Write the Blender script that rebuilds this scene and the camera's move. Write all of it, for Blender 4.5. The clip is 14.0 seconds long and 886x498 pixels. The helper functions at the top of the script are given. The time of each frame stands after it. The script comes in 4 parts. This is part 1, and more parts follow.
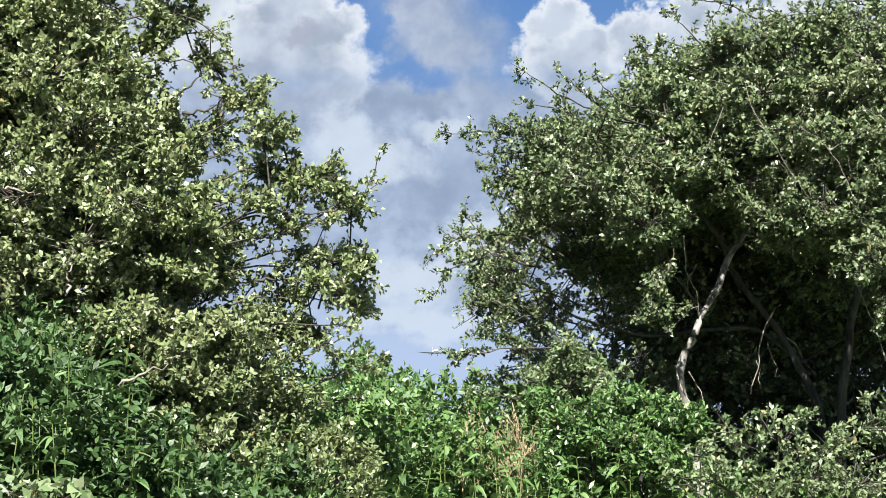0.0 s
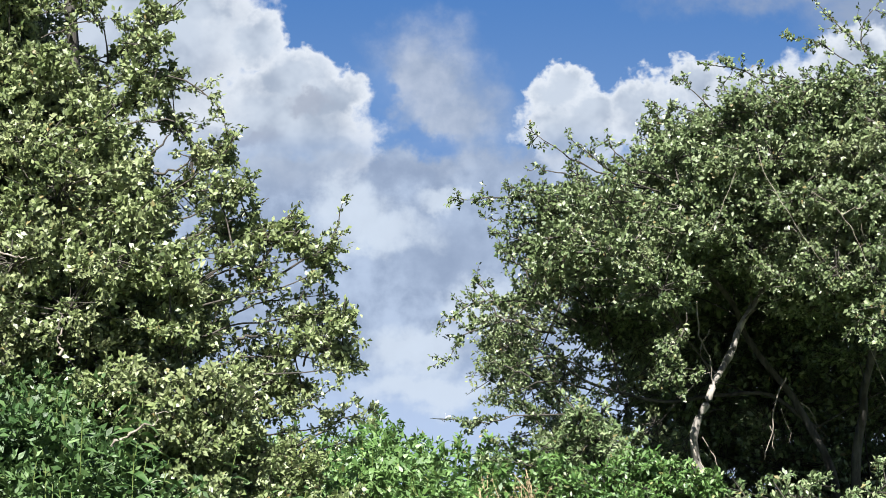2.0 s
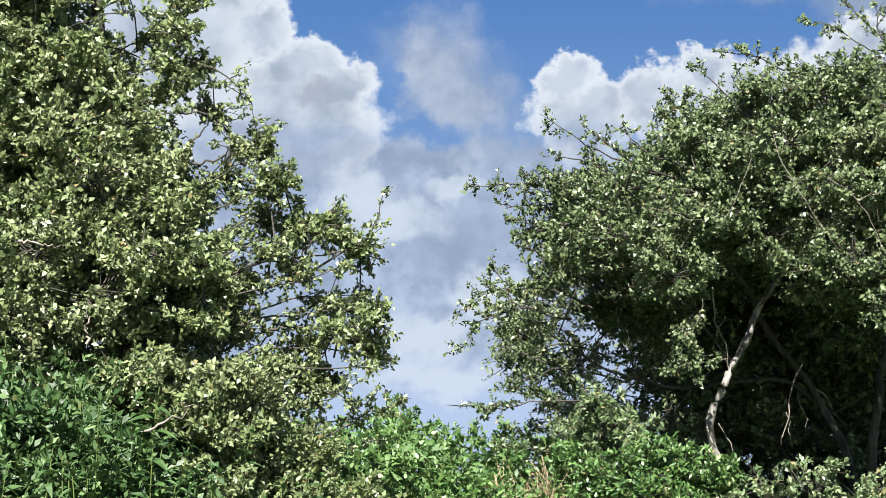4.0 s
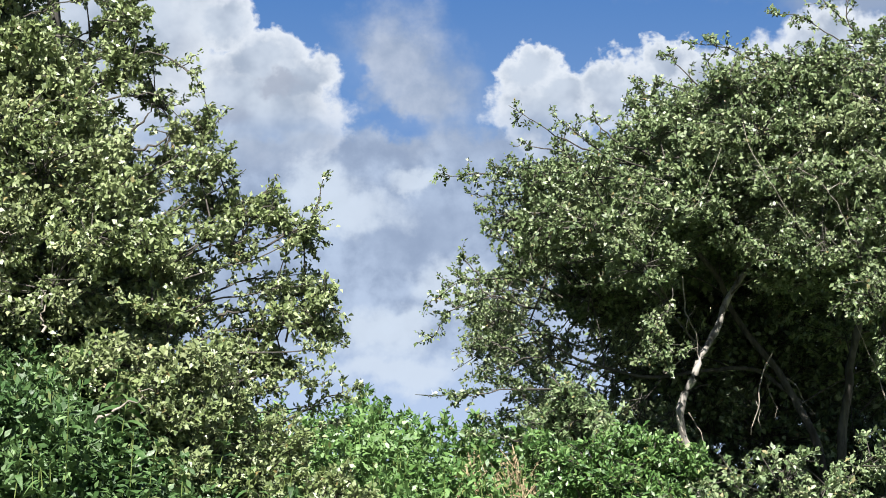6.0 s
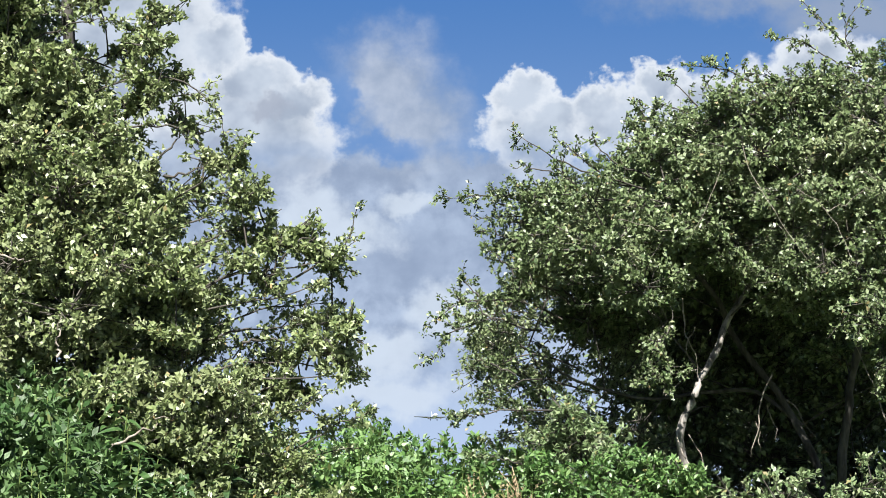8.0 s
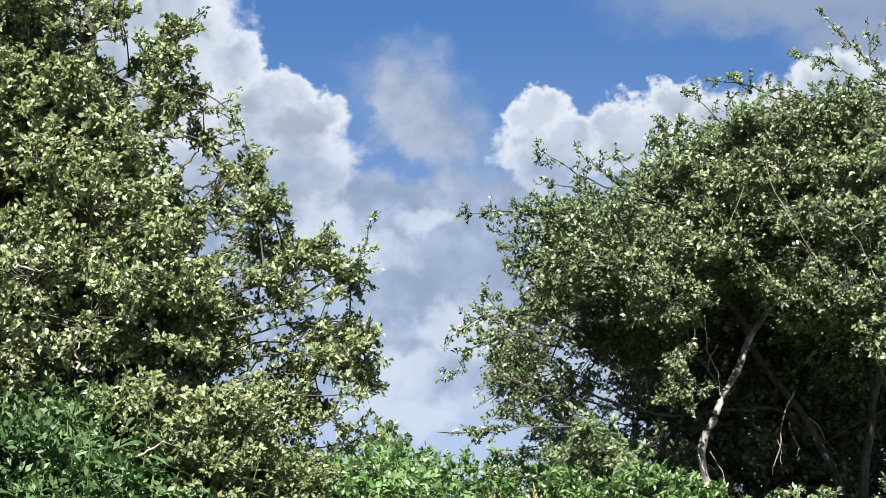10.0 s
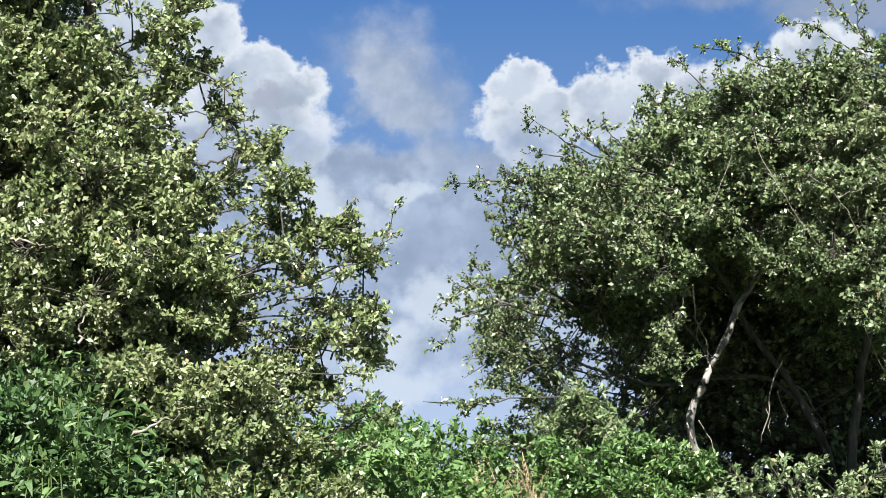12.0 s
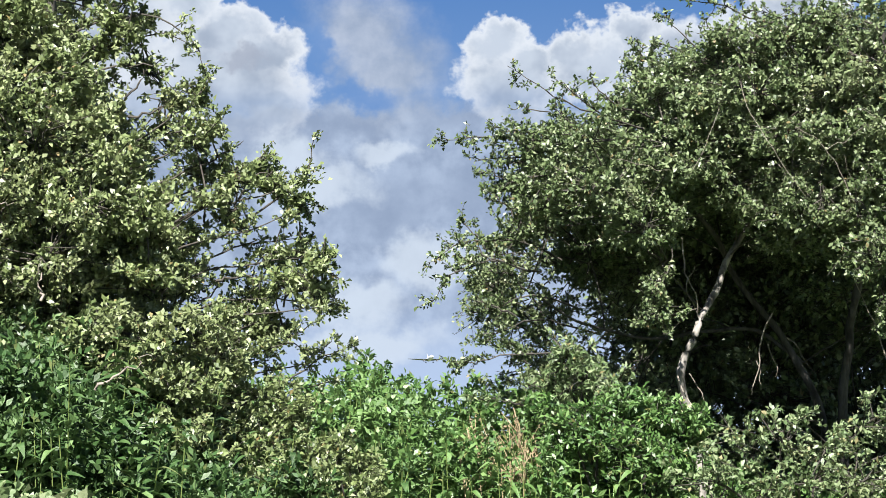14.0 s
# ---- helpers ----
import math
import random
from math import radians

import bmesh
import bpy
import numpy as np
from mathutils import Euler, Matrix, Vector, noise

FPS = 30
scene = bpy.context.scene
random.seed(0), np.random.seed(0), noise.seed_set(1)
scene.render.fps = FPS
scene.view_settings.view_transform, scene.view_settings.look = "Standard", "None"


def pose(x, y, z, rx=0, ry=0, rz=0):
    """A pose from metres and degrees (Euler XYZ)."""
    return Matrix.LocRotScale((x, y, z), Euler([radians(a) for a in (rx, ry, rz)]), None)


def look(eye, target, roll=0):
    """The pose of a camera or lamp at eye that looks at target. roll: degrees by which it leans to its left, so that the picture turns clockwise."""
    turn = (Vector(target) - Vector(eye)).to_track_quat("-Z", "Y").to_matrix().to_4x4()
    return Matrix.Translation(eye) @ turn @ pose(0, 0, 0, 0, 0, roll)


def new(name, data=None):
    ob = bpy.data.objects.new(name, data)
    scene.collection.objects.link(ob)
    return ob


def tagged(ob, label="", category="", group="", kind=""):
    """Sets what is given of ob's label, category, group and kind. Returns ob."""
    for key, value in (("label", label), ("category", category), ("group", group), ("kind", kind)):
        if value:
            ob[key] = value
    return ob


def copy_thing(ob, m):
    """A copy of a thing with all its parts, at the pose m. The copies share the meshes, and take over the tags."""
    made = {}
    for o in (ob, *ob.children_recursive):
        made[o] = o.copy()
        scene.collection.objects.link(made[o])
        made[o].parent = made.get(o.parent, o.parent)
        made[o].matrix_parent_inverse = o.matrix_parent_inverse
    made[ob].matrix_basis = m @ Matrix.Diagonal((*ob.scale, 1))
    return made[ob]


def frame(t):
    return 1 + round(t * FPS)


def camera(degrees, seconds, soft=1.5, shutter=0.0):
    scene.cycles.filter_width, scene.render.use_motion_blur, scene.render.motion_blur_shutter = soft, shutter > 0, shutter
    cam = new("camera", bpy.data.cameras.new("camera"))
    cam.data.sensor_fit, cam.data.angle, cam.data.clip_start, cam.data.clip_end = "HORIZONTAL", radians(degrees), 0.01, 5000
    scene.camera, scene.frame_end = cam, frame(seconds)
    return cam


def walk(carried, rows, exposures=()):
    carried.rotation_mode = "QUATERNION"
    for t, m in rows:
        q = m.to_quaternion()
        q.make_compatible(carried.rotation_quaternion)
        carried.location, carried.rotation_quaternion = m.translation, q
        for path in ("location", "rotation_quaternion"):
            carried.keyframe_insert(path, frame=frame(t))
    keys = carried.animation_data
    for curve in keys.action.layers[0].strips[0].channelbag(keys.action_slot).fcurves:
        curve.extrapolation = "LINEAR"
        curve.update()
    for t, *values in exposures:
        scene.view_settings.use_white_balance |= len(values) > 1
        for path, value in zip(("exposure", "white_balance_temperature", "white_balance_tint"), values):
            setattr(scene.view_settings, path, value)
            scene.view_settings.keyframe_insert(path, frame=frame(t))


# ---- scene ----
cam = camera(20.0, 14.0, soft=0.75)
EYE = 1.6
# seconds, pitch above level, turn to the left, roll
AIM = [
    (0, 5.320, -0.093, -0.18),
    (0.5, 5.147, 0.234, -0.11),
    (1, 5.730, 0.427, 0.08),
    (1.5, 6.524, 0.234, 0.21),
    (2, 6.825, 0.214, -0.03),
    (2.5, 6.875, 0.415, 0.03),
    (2.7, 6.800, 0.412, 0.00),
    (3.4, 6.594, 0.490, 0.00),
    (4.1, 6.517, 0.593, 0.00),
    (4.8, 6.531, 0.670, 0.25),
    (5, 6.450, 0.808, 0.17),
    (5.5, 6.355, 0.571, -0.07),
    (6, 6.285, -0.084, 0.16),
    (6.5, 6.348, -0.668, -0.10),
    (7, 6.503, -0.615, -0.46),
    (7.5, 6.653, -0.313, -0.18),
    (8, 6.783, -0.088, 0.19),
    (8.2, 6.783, -0.022, 0.04),
    (9, 6.916, 0.193, 0.00),
    (9.7, 7.110, 0.322, 0.00),
    (10.3, 7.234, 0.394, -0.43),
    (10.5, 7.383, 0.334, -0.31),
    (11, 7.495, 0.152, -0.02),
    (11.5, 7.152, 0.123, 0.22),
    (12, 6.447, 0.135, 0.01),
    (12.5, 6.010, 0.126, -0.06),
    (13, 5.892, 0.139, -0.23),
    (13.5, 6.001, -0.055, -0.03),
    (14, 5.463, -0.032, 0.84),
]
walk(cam, [(t, pose(0, 0, EYE, 90 + p, roll, r)) for t, p, r, roll in AIM])

# ---- light ----
SUN_WAY = Vector((-0.12, -0.76, 0.82)).normalized()
world = bpy.data.worlds.new("sky")
scene.world = world
world.use_nodes = True
wt = world.node_tree
sky = wt.nodes.new("ShaderNodeTexSky")
sky.sky_type = "NISHITA"
sky.sun_disc = False
sky.air_density = 0.25
sky.dust_density = 0.2
sky.sun_elevation = math.asin(SUN_WAY.z)
sky.sun_rotation = math.atan2(SUN_WAY.x, SUN_WAY.y)
wt.links.new(sky.outputs["Color"], wt.nodes["Background"].inputs["Color"])
wt.nodes["Background"].inputs["Strength"].default_value = 0.05
sun = new("sun", bpy.data.lights.new("sun", "SUN"))
sun.data.energy = 5.0
sun.data.angle = radians(0.6)
sun.data.color = (1.0, 0.965, 0.915)
sun.matrix_world = look(SUN_WAY * 50, (0, 0, 0))
scene.view_settings.exposure = 1.35


# ---- materials ----
class Net:
    """Short way to write node trees."""

    def __init__(self, name):
        self.mat = bpy.data.materials.new(name)
        self.mat.use_nodes = True
        self.nt = self.mat.node_tree
        self.nt.nodes.clear()
        self.out = self.nt.nodes.new("ShaderNodeOutputMaterial")

    def put(self, socket, value):
        if isinstance(value, bpy.types.NodeSocket):
            self.nt.links.new(value, socket)
        elif isinstance(value, (tuple, list)) and len(value) == 3 and socket.type == "RGBA":
            socket.default_value = (*value, 1)
        else:
            socket.default_value = value

    def node(self, kind, **inputs):
        n = self.nt.nodes.new(kind)
        for k, v in inputs.items():
            self.put(n.inputs[k.replace("_", " ")], v)
        return n

    def m(self, op, a, b=0.0, c=0.0, clamp=False):
        n = self.nt.nodes.new("ShaderNodeMath")
        n.operation, n.use_clamp = op, clamp
        for s, v in zip(n.inputs, (a, b, c)):
            self.put(s, v)
        return n.outputs[0]

    def span(self, v, a, b, c=0.0, d=1.0, smooth=True):
        n = self.nt.nodes.new("ShaderNodeMapRange")
        n.interpolation_type = "SMOOTHSTEP" if smooth else "LINEAR"
        for s, x in zip(n.inputs, (v, a, b, c, d)):
            self.put(s, x)
        return n.outputs[0]

    def mix(self, f, a, b):
        n = self.nt.nodes.new("ShaderNodeMix")
        n.data_type = "RGBA"
        self.put(n.inputs[0], f)
        self.put(n.inputs[6], a)
        self.put(n.inputs[7], b)
        return n.outputs[2]

    def noise(self, vec, scale, detail=3.0, rough=0.55, warp=0.0):
        n = self.node("ShaderNodeTexNoise", Scale=scale, Detail=detail, Roughness=rough, Distortion=warp)
        if vec is not None:
            self.put(n.inputs["Vector"], vec)
        return n.outputs["Fac"]

    def coords(self, which="Object"):
        return self.nt.nodes.new("ShaderNodeTexCoord").outputs[which]

    def bump(self, height, strength, distance):
        return self.node("ShaderNodeBump", Strength=strength, Distance=distance, Height=height).outputs[0]

    def finish(self, shader):
        self.nt.links.new(shader, self.out.inputs["Surface"])
        return self.mat


def leaf_material(name, dark, mid, pale, old, gloss=0.42, through_light=0.22, old_share=0.06):
    """Leaf: tint differs leaf by leaf, a few leaves yellowed, light passes through the blade."""
    n = Net(name)
    geo = n.nt.nodes.new("ShaderNodeNewGeometry")
    info = n.nt.nodes.new("ShaderNodeObjectInfo")
    r = geo.outputs["Random Per Island"]
    shift = n.m("FRACT", n.m("ADD", r, info.outputs["Random"]))
    col = n.mix(n.span(shift, 0.0, 0.55), dark, mid)
    col = n.mix(n.span(shift, 0.70, 1.06), col, pale)
    turn = n.m("FRACT", n.m("MULTIPLY", shift, 17.3))
    col = n.mix(n.m("GREATER_THAN", turn, 1.0 - old_share), col, old)
    patch = n.noise(n.coords(), 2.2, 2.0)
    col = n.mix(n.span(patch, 0.42, 0.72, 0.0, 0.38), col, pale)
    warm = n.noise(n.coords(), 1.3, 3.0)
    col = n.mix(n.span(warm, 0.54, 0.74, 0.0, 0.18), col, old)
    vein = n.noise(n.coords(), 90.0, 2.0)
    col = n.mix(n.span(vein, 0.35, 0.7, 0.0, 0.3), col, dark)
    p = n.node("ShaderNodeBsdfPrincipled", Base_Color=col, Roughness=n.span(vein, 0.3, 0.7, gloss - 0.06, gloss + 0.10))
    p.inputs["Specular IOR Level"].default_value = 0.7
    n.put(p.inputs["Normal"], n.bump(vein, 0.35, 0.004))
    tr = n.node("ShaderNodeBsdfTranslucent", Color=n.mix(0.5, col, pale))
    mx = n.node("ShaderNodeMixShader", Fac=through_light)
    n.nt.links.new(p.outputs[0], mx.inputs[1])
    n.nt.links.new(tr.outputs[0], mx.inputs[2])
    return n.finish(mx.outputs[0])


def plain_material(name, dark, light, scale, rough=0.8, bump=0.4, depth=0.004, stretch=(1, 1, 1), metal=0.0):
    n = Net(name)
    mp = n.nt.nodes.new("ShaderNodeMapping")
    n.put(mp.inputs["Vector"], n.coords())
    mp.inputs["Scale"].default_value = stretch
    a = n.noise(mp.outputs[0], scale, 4.0, 0.65)
    b = n.noise(mp.outputs[0], scale * 0.13, 2.0)
    f = n.m("ADD", n.m("MULTIPLY", a, 0.65), n.m("MULTIPLY", b, 0.35))
    p = n.node("ShaderNodeBsdfPrincipled", Base_Color=n.mix(n.span(f, 0.35, 0.65), dark, light), Roughness=rough, Metallic=metal)
    n.put(p.inputs["Normal"], n.bump(a, bump, depth))
    return n.finish(p.outputs[0])


HAW = leaf_material("hawthorn_leaf", (0.078, 0.118, 0.038), (0.195, 0.248, 0.092), (0.39, 0.45, 0.25), (0.27, 0.20, 0.08), 0.42, 0.15, 0.015)
HAW_R = leaf_material("old_hawthorn_leaf", (0.056, 0.096, 0.034), (0.138, 0.190, 0.076), (0.32, 0.38, 0.21), (0.23, 0.18, 0.08), 0.42, 0.12, 0.015)
NETTLE = leaf_material("nettle_leaf", (0.036, 0.100, 0.022), (0.105, 0.205, 0.050), (0.23, 0.36, 0.13), (0.25, 0.26, 0.09), 0.46, 0.16, 0.03)
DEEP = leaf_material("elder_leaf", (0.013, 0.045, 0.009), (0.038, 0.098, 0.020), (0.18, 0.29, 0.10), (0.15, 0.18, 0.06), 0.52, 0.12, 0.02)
PALE = leaf_material("sallow_leaf", (0.085, 0.145, 0.055), (0.165, 0.235, 0.10), (0.38, 0.43, 0.25), (0.30, 0.26, 0.12), 0.44, 0.17, 0.04)
BARK = plain_material("bark", (0.022, 0.020, 0.018), (0.10, 0.094, 0.084), 26, 0.9, 0.8, 0.012, (1, 1, 0.25))
# bark of the main trunk, sun patches put into its pale tone
SUNLIT_BARK = plain_material("sunlit_bark", (0.06, 0.055, 0.048), (0.42, 0.39, 0.35), 22, 0.85, 0.8, 0.008, (1, 1, 0.35))
TWIG = plain_material("twig_bark", (0.022, 0.019, 0.016), (0.095, 0.085, 0.070), 60, 0.8, 0.3)
DEADWOOD = plain_material("dead_wood", (0.13, 0.11, 0.09), (0.36, 0.32, 0.27), 40, 0.85, 0.5, 0.004, (1, 1, 0.2))
STEM = plain_material("green_stem", (0.09, 0.14, 0.03), (0.17, 0.22, 0.06), 50, 0.6, 0.2)
DRY = plain_material("dry_stalk", (0.20, 0.15, 0.08), (0.46, 0.37, 0.23), 70, 0.85, 0.3)
SOIL = plain_material("meadow_ground", (0.045, 0.06, 0.02), (0.10, 0.13, 0.04), 3.0, 0.95, 0.8, 0.05)


# ---- mesh tools ----
def mesh_from(name, verts, quads, mat, smooth=True):
    """A mesh of four-sided faces from arrays."""
    verts, quads = np.asarray(verts, np.float32), np.asarray(quads, np.int32)
    me = bpy.data.meshes.new(name)
    me.vertices.add(len(verts))
    me.vertices.foreach_set("co", verts.ravel())
    me.loops.add(quads.size)
    me.loops.foreach_set("vertex_index", quads.ravel())
    me.polygons.add(len(quads))
    me.polygons.foreach_set("loop_start", np.arange(0, quads.size, 4, dtype=np.int32))
    me.polygons.foreach_set("use_smooth", np.full(len(quads), smooth))
    me.update(calc_edges=True)
    me.materials.append(mat)
    return me


def part(name, me, parent=None, label="", at=(0, 0, 0)):
    ob = new(name, me)
    ob.location = at
    if parent is not None:
        ob.parent = parent
    return tagged(ob, label)


def unit(v):
    return v / np.maximum(np.linalg.norm(v, axis=-1, keepdims=True), 1e-9)


def tubes(lines, radii, sides=4):
    """Tapered tubes along n polylines (n, k, 3), radii (n, k): vertices and faces, ends drawn to a point by a small radius."""
    lines, radii = np.asarray(lines, float), np.asarray(radii, float)
    n, k, _ = lines.shape
    way = unit(np.gradient(lines, axis=1))
    ref = np.where(np.abs(way[..., 2:3]) > 0.85, np.array([1.0, 0, 0]), np.array([0, 0, 1.0]))
    a = unit(np.cross(way, ref))
    b = np.cross(way, a)
    th = np.arange(sides) * 2 * np.pi / sides
    ring = a[:, :, None] * np.cos(th)[:, None] + b[:, :, None] * np.sin(th)[:, None]
    v = lines[:, :, None] + ring * radii[:, :, None, None]
    i = (np.arange(n)[:, None, None] * k + np.arange(k - 1)[None, :, None]) * sides
    s = np.arange(sides)
    q = np.stack([i + s, i + (s + 1) % sides, i + (s + 1) % sides + sides, i + s + sides], -1)
    return v.reshape(-1, 3), q.reshape(-1, 4)


def join(*bits):
    vs, qs, o = [], [], 0
    for v, q in bits:
        vs.append(v)
        qs.append(np.asarray(q) + o)
        o += len(v)
    return np.concatenate(vs), np.concatenate(qs)


# blades folded along the midrib, drooping at the tip: length along x
BLADE_SMALL = (np.array([(0, 0, 0), (.46, .30, .13), (1, 0, -.16), (.54, -.28, .11)]), np.array([(0, 3, 2, 1)]))
BLADE_PLAIN = (np.array([(0, 0, 0), (.48, .28, .10), (1, 0, -.10), (.48, -.28, .10)]), np.array([(0, 3, 2, 1)]))


def blades(pos, way, up, size, rng, shape=BLADE_SMALL, width=1.0):
    """Leaves at pos, pointing along way, their upper face turned to up."""
    v, q = shape
    way = unit(way)
    side = unit(np.cross(up, way))
    nrm = np.cross(way, side)
    w = width * size
    p = (pos[:, None] + way[:, None] * (v[:, 0] * 1.0)[None, :, None] * size[:, None, None]
         + side[:, None] * v[:, 1][None, :, None] * w[:, None, None] + nrm[:, None] * v[:, 2][None, :, None] * size[:, None, None])
    faces = q[None] + (np.arange(len(pos)) * len(v))[:, None, None]
    return p.reshape(-1, 3), faces.reshape(-1, 4)


def foliage_on(lines, per, size, rng, start=0.2, spread=0.9, up_bias=0.8, width=1.0, scatter=0.015, shape=BLADE_SMALL):
    """Leaves set round n twigs (n, k, 3)."""
    n, k, _ = lines.shape
    knots = max(2, per // 5)
    at_knot = start + (1.02 - start) * (np.arange(knots)[None] + rng.random((n, knots))) / knots
    s = np.take_along_axis(at_knot, rng.integers(0, knots, (n, per)), 1)
    f = s * (k - 1)
    i = np.clip(f.astype(int), 0, k - 2)
    r = np.arange(n)[:, None]
    a, b = lines[r, i], lines[r, i + 1]
    pos = (a + (b - a) * (f - i)[..., None]).reshape(-1, 3)
    way = unit(b - a).reshape(-1, 3)
    pos = pos + rng.normal(0, scatter * 0.5, pos.shape)
    way = way * 0.45 + rng.normal(0, spread * 0.65, way.shape) + np.array([0, 0, 0.10])
    up = rng.normal(0, 0.70, way.shape) + np.array([-0.06, -0.40, up_bias * 0.85])
    sz = size * (0.65 + 0.75 * rng.random(len(pos)))
    return blades(pos, way, up, sz, rng, shape, width)


def twigs_in(rng, heart, reach, count, root, wander=0.05):
    """Twigs that fan from a limb through an ellipsoid: polylines of five points."""
    d = unit(rng.normal(0, 1, (count, 3)))
    d[:, 2] = d[:, 2] * 0.9 + 0.08
    far = (0.62 + 0.45 * rng.random((count, 1)) ** 1.5)
    end = heart + d * reach * far
    s = rng.random((count, 1)) * 0.75 + 0.25
    beg = root + (heart - root) * s + d * reach * 0.12
    t = np.linspace(0, 1, 5)[None, :, None]
    line = beg[:, None] * (1 - t) + end[:, None] * t
    bend = rng.normal(0, wander, (count, 1, 3)) * np.sin(np.pi * t)
    return line + bend + rng.normal(0, wander * 0.22, line.shape) * t


def limb_line(root, tip, rng, k=7, wander=0.06):
    t = np.linspace(0, 1, k)[:, None]
    mid = (root + tip) / 2 + rng.normal(0, wander, 3) + np.array([0, 0, 0.10])
    return root * (1 - t) ** 2 + 2 * mid * t * (1 - t) + tip * t * t


def branch(tree, root, tip, reach, rng, leaf, mat, count=60, per=16, thick=0.005, label="", width=1.0, wood=None, shape=BLADE_SMALL):
    """One bough of a tree: limb and twigs in wood, and its leaves."""
    root, tip, reach = np.array(root, float), np.array(tip, float), np.array(reach, float)
    rel = tip - root
    line = limb_line(np.zeros(3), rel * 1.02, rng)
    tw = twigs_in(rng, rel, reach, count, line[3])
    rad = np.linspace(thick, thick * 0.35, len(line))
    ob = part("branch", mesh_from("branch", *tubes(line[None], rad[None], 6), wood or TWIG), tree, label, root)
    thin = tubes(tw[:, ::2], np.broadcast_to(np.array([0.0040, 0.0026, 0.0012]), (count, 3)), 3)
    tagged(part("twig_spray", mesh_from("twig_spray", *thin, TWIG), ob), kind="stuff")
    tagged(part("foliage", mesh_from("foliage", *foliage_on(tw, per, leaf, rng, width=width, shape=shape), mat), ob), kind="stuff")
    return ob


def shoot(tree, pts, rng, leaf, mat, side_twigs=14, per=9, reach=0.13, thick=0.008, bare=0.1, label="", width=1.0, wood=None):
    """A long free shoot with short leafy spurs, that stands out from the crown."""
    pts = np.array(pts, float)
    root = pts[0].copy()
    t = np.linspace(0, len(pts) - 1, 13)
    line = np.stack([np.interp(t, np.arange(len(pts)), pts[:, i]) for i in range(3)], -1) - root
    line[1:-1] = (line[:-2] + 2 * line[1:-1] + line[2:]) / 4
    line += rng.normal(0, 0.006, line.shape)
    rad = np.linspace(thick, 0.0016, 13)
    ob = part("branch", mesh_from("branch", *tubes(line[None], rad[None], 5), wood or TWIG), tree, label, root)
    if side_twigs:
        s = np.sort(bare + (1 - bare) * rng.random(side_twigs)) * 12
        i = np.clip(s.astype(int), 0, 11)
        beg = line[i] + (line[i + 1] - line[i]) * (s - i)[:, None]
        way = unit(unit(line[i + 1] - line[i]) * 0.5 + rng.normal(0, 0.6, (side_twigs, 3)) + (0, 0, 0.15))
        ln = reach * (0.4 + 0.9 * rng.random((side_twigs, 1)))
        tt = np.linspace(0, 1, 4)[None, :, None]
        tw = beg[:, None] + way[:, None] * ln[:, None] * tt + rng.normal(0, 0.008, (side_twigs, 4, 3)) * tt
        thin = tubes(tw, np.broadcast_to(np.linspace(0.003, 0.001, 4), tw.shape[:2]), 3)
        tagged(part("twig_spray", mesh_from("twig_spray", *thin, TWIG), ob), kind="stuff")
        ends = line[None, 7:].copy()
        fol = join(foliage_on(tw, per, leaf, rng, width=width), foliage_on(ends, per, leaf, rng, 0.3, width=width))
        tagged(part("foliage", mesh_from("foliage", *fol, mat), ob), kind="stuff")
    return ob


def stem(tree, pts, r0, r1, rng, name="trunk", mat=None, label="", sides=9, knots=0.12, wander=0.01):
    pts = np.array(pts, float)
    t = np.linspace(0, len(pts) - 1, 8 * len(pts))
    line = np.stack([np.interp(t, np.arange(len(pts)), pts[:, i]) for i in range(3)], -1)
    line[1:-1] += np.cumsum(rng.normal(0, wander, (len(line) - 2, 3)), 0) * np.sin(np.linspace(0, np.pi, len(line) - 2))[:, None]
    for _ in range(3):
        line[1:-1] = (line[:-2] + 2 * line[1:-1] + line[2:]) / 4
    rad = np.linspace(r0, r1, len(line)) * (1 + knots * rng.normal(0, 1, len(line)))
    v, q = tubes(line[None], rad[None], sides)
    v += rng.normal(0, r0 * 0.05, v.shape)
    part(name, mesh_from(name, v, q, mat or BARK), tree, label)
    return line


def grow_order(hearts, lines):
    """Hearts in the order in which they are reached from the stems, each with the place from which its bough springs."""
    nodes = np.concatenate(lines)[::2]
    todo, out = list(hearts), []
    near = np.array([np.min(np.linalg.norm(nodes - h, axis=1)) for h in todo])
    for k in np.argsort(near):
        h = todo[k]
        d = np.linalg.norm(nodes - h + (0, 0, 0.10), axis=1) + 0.4 * (nodes[:, 2] > h[2])
        root = nodes[np.argmin(d)]
        out.append((root, h))
        nodes = np.concatenate([nodes, h[None], ((h + root) / 2)[None]])
    return out


def nearest_on(lines, p, drop):
    """Where a bough leaves the stems: a point lower than its tip and close by."""
    pts = np.concatenate(lines)
    want = np.array(p) - (0, 0, drop)
    return pts[np.argmin(np.linalg.norm(pts - want, axis=1))]


# ---- ground and sky ----
def ground():
    k = 24
    g = np.concatenate([-np.geomspace(5200, 4, k), np.geomspace(4, 5200, k)])
    x, y = np.meshgrid(g, g)
    z = 0.02 * np.sin(x * 0.7) * np.cos(y * 0.5) * (np.hypot(x, y) < 60)
    v = np.stack([x, y, z], -1).reshape(-1, 3)
    n = 2 * k
    i = (np.arange(n - 1)[:, None] * n + np.arange(n - 1)[None]).reshape(-1, 1)
    me = mesh_from("ground", v, i + np.array([0, 1, n + 1, n]), SOIL)
    tagged(new("ground", me), "rough grassy field edge under the hedge", "ground", kind="structure")


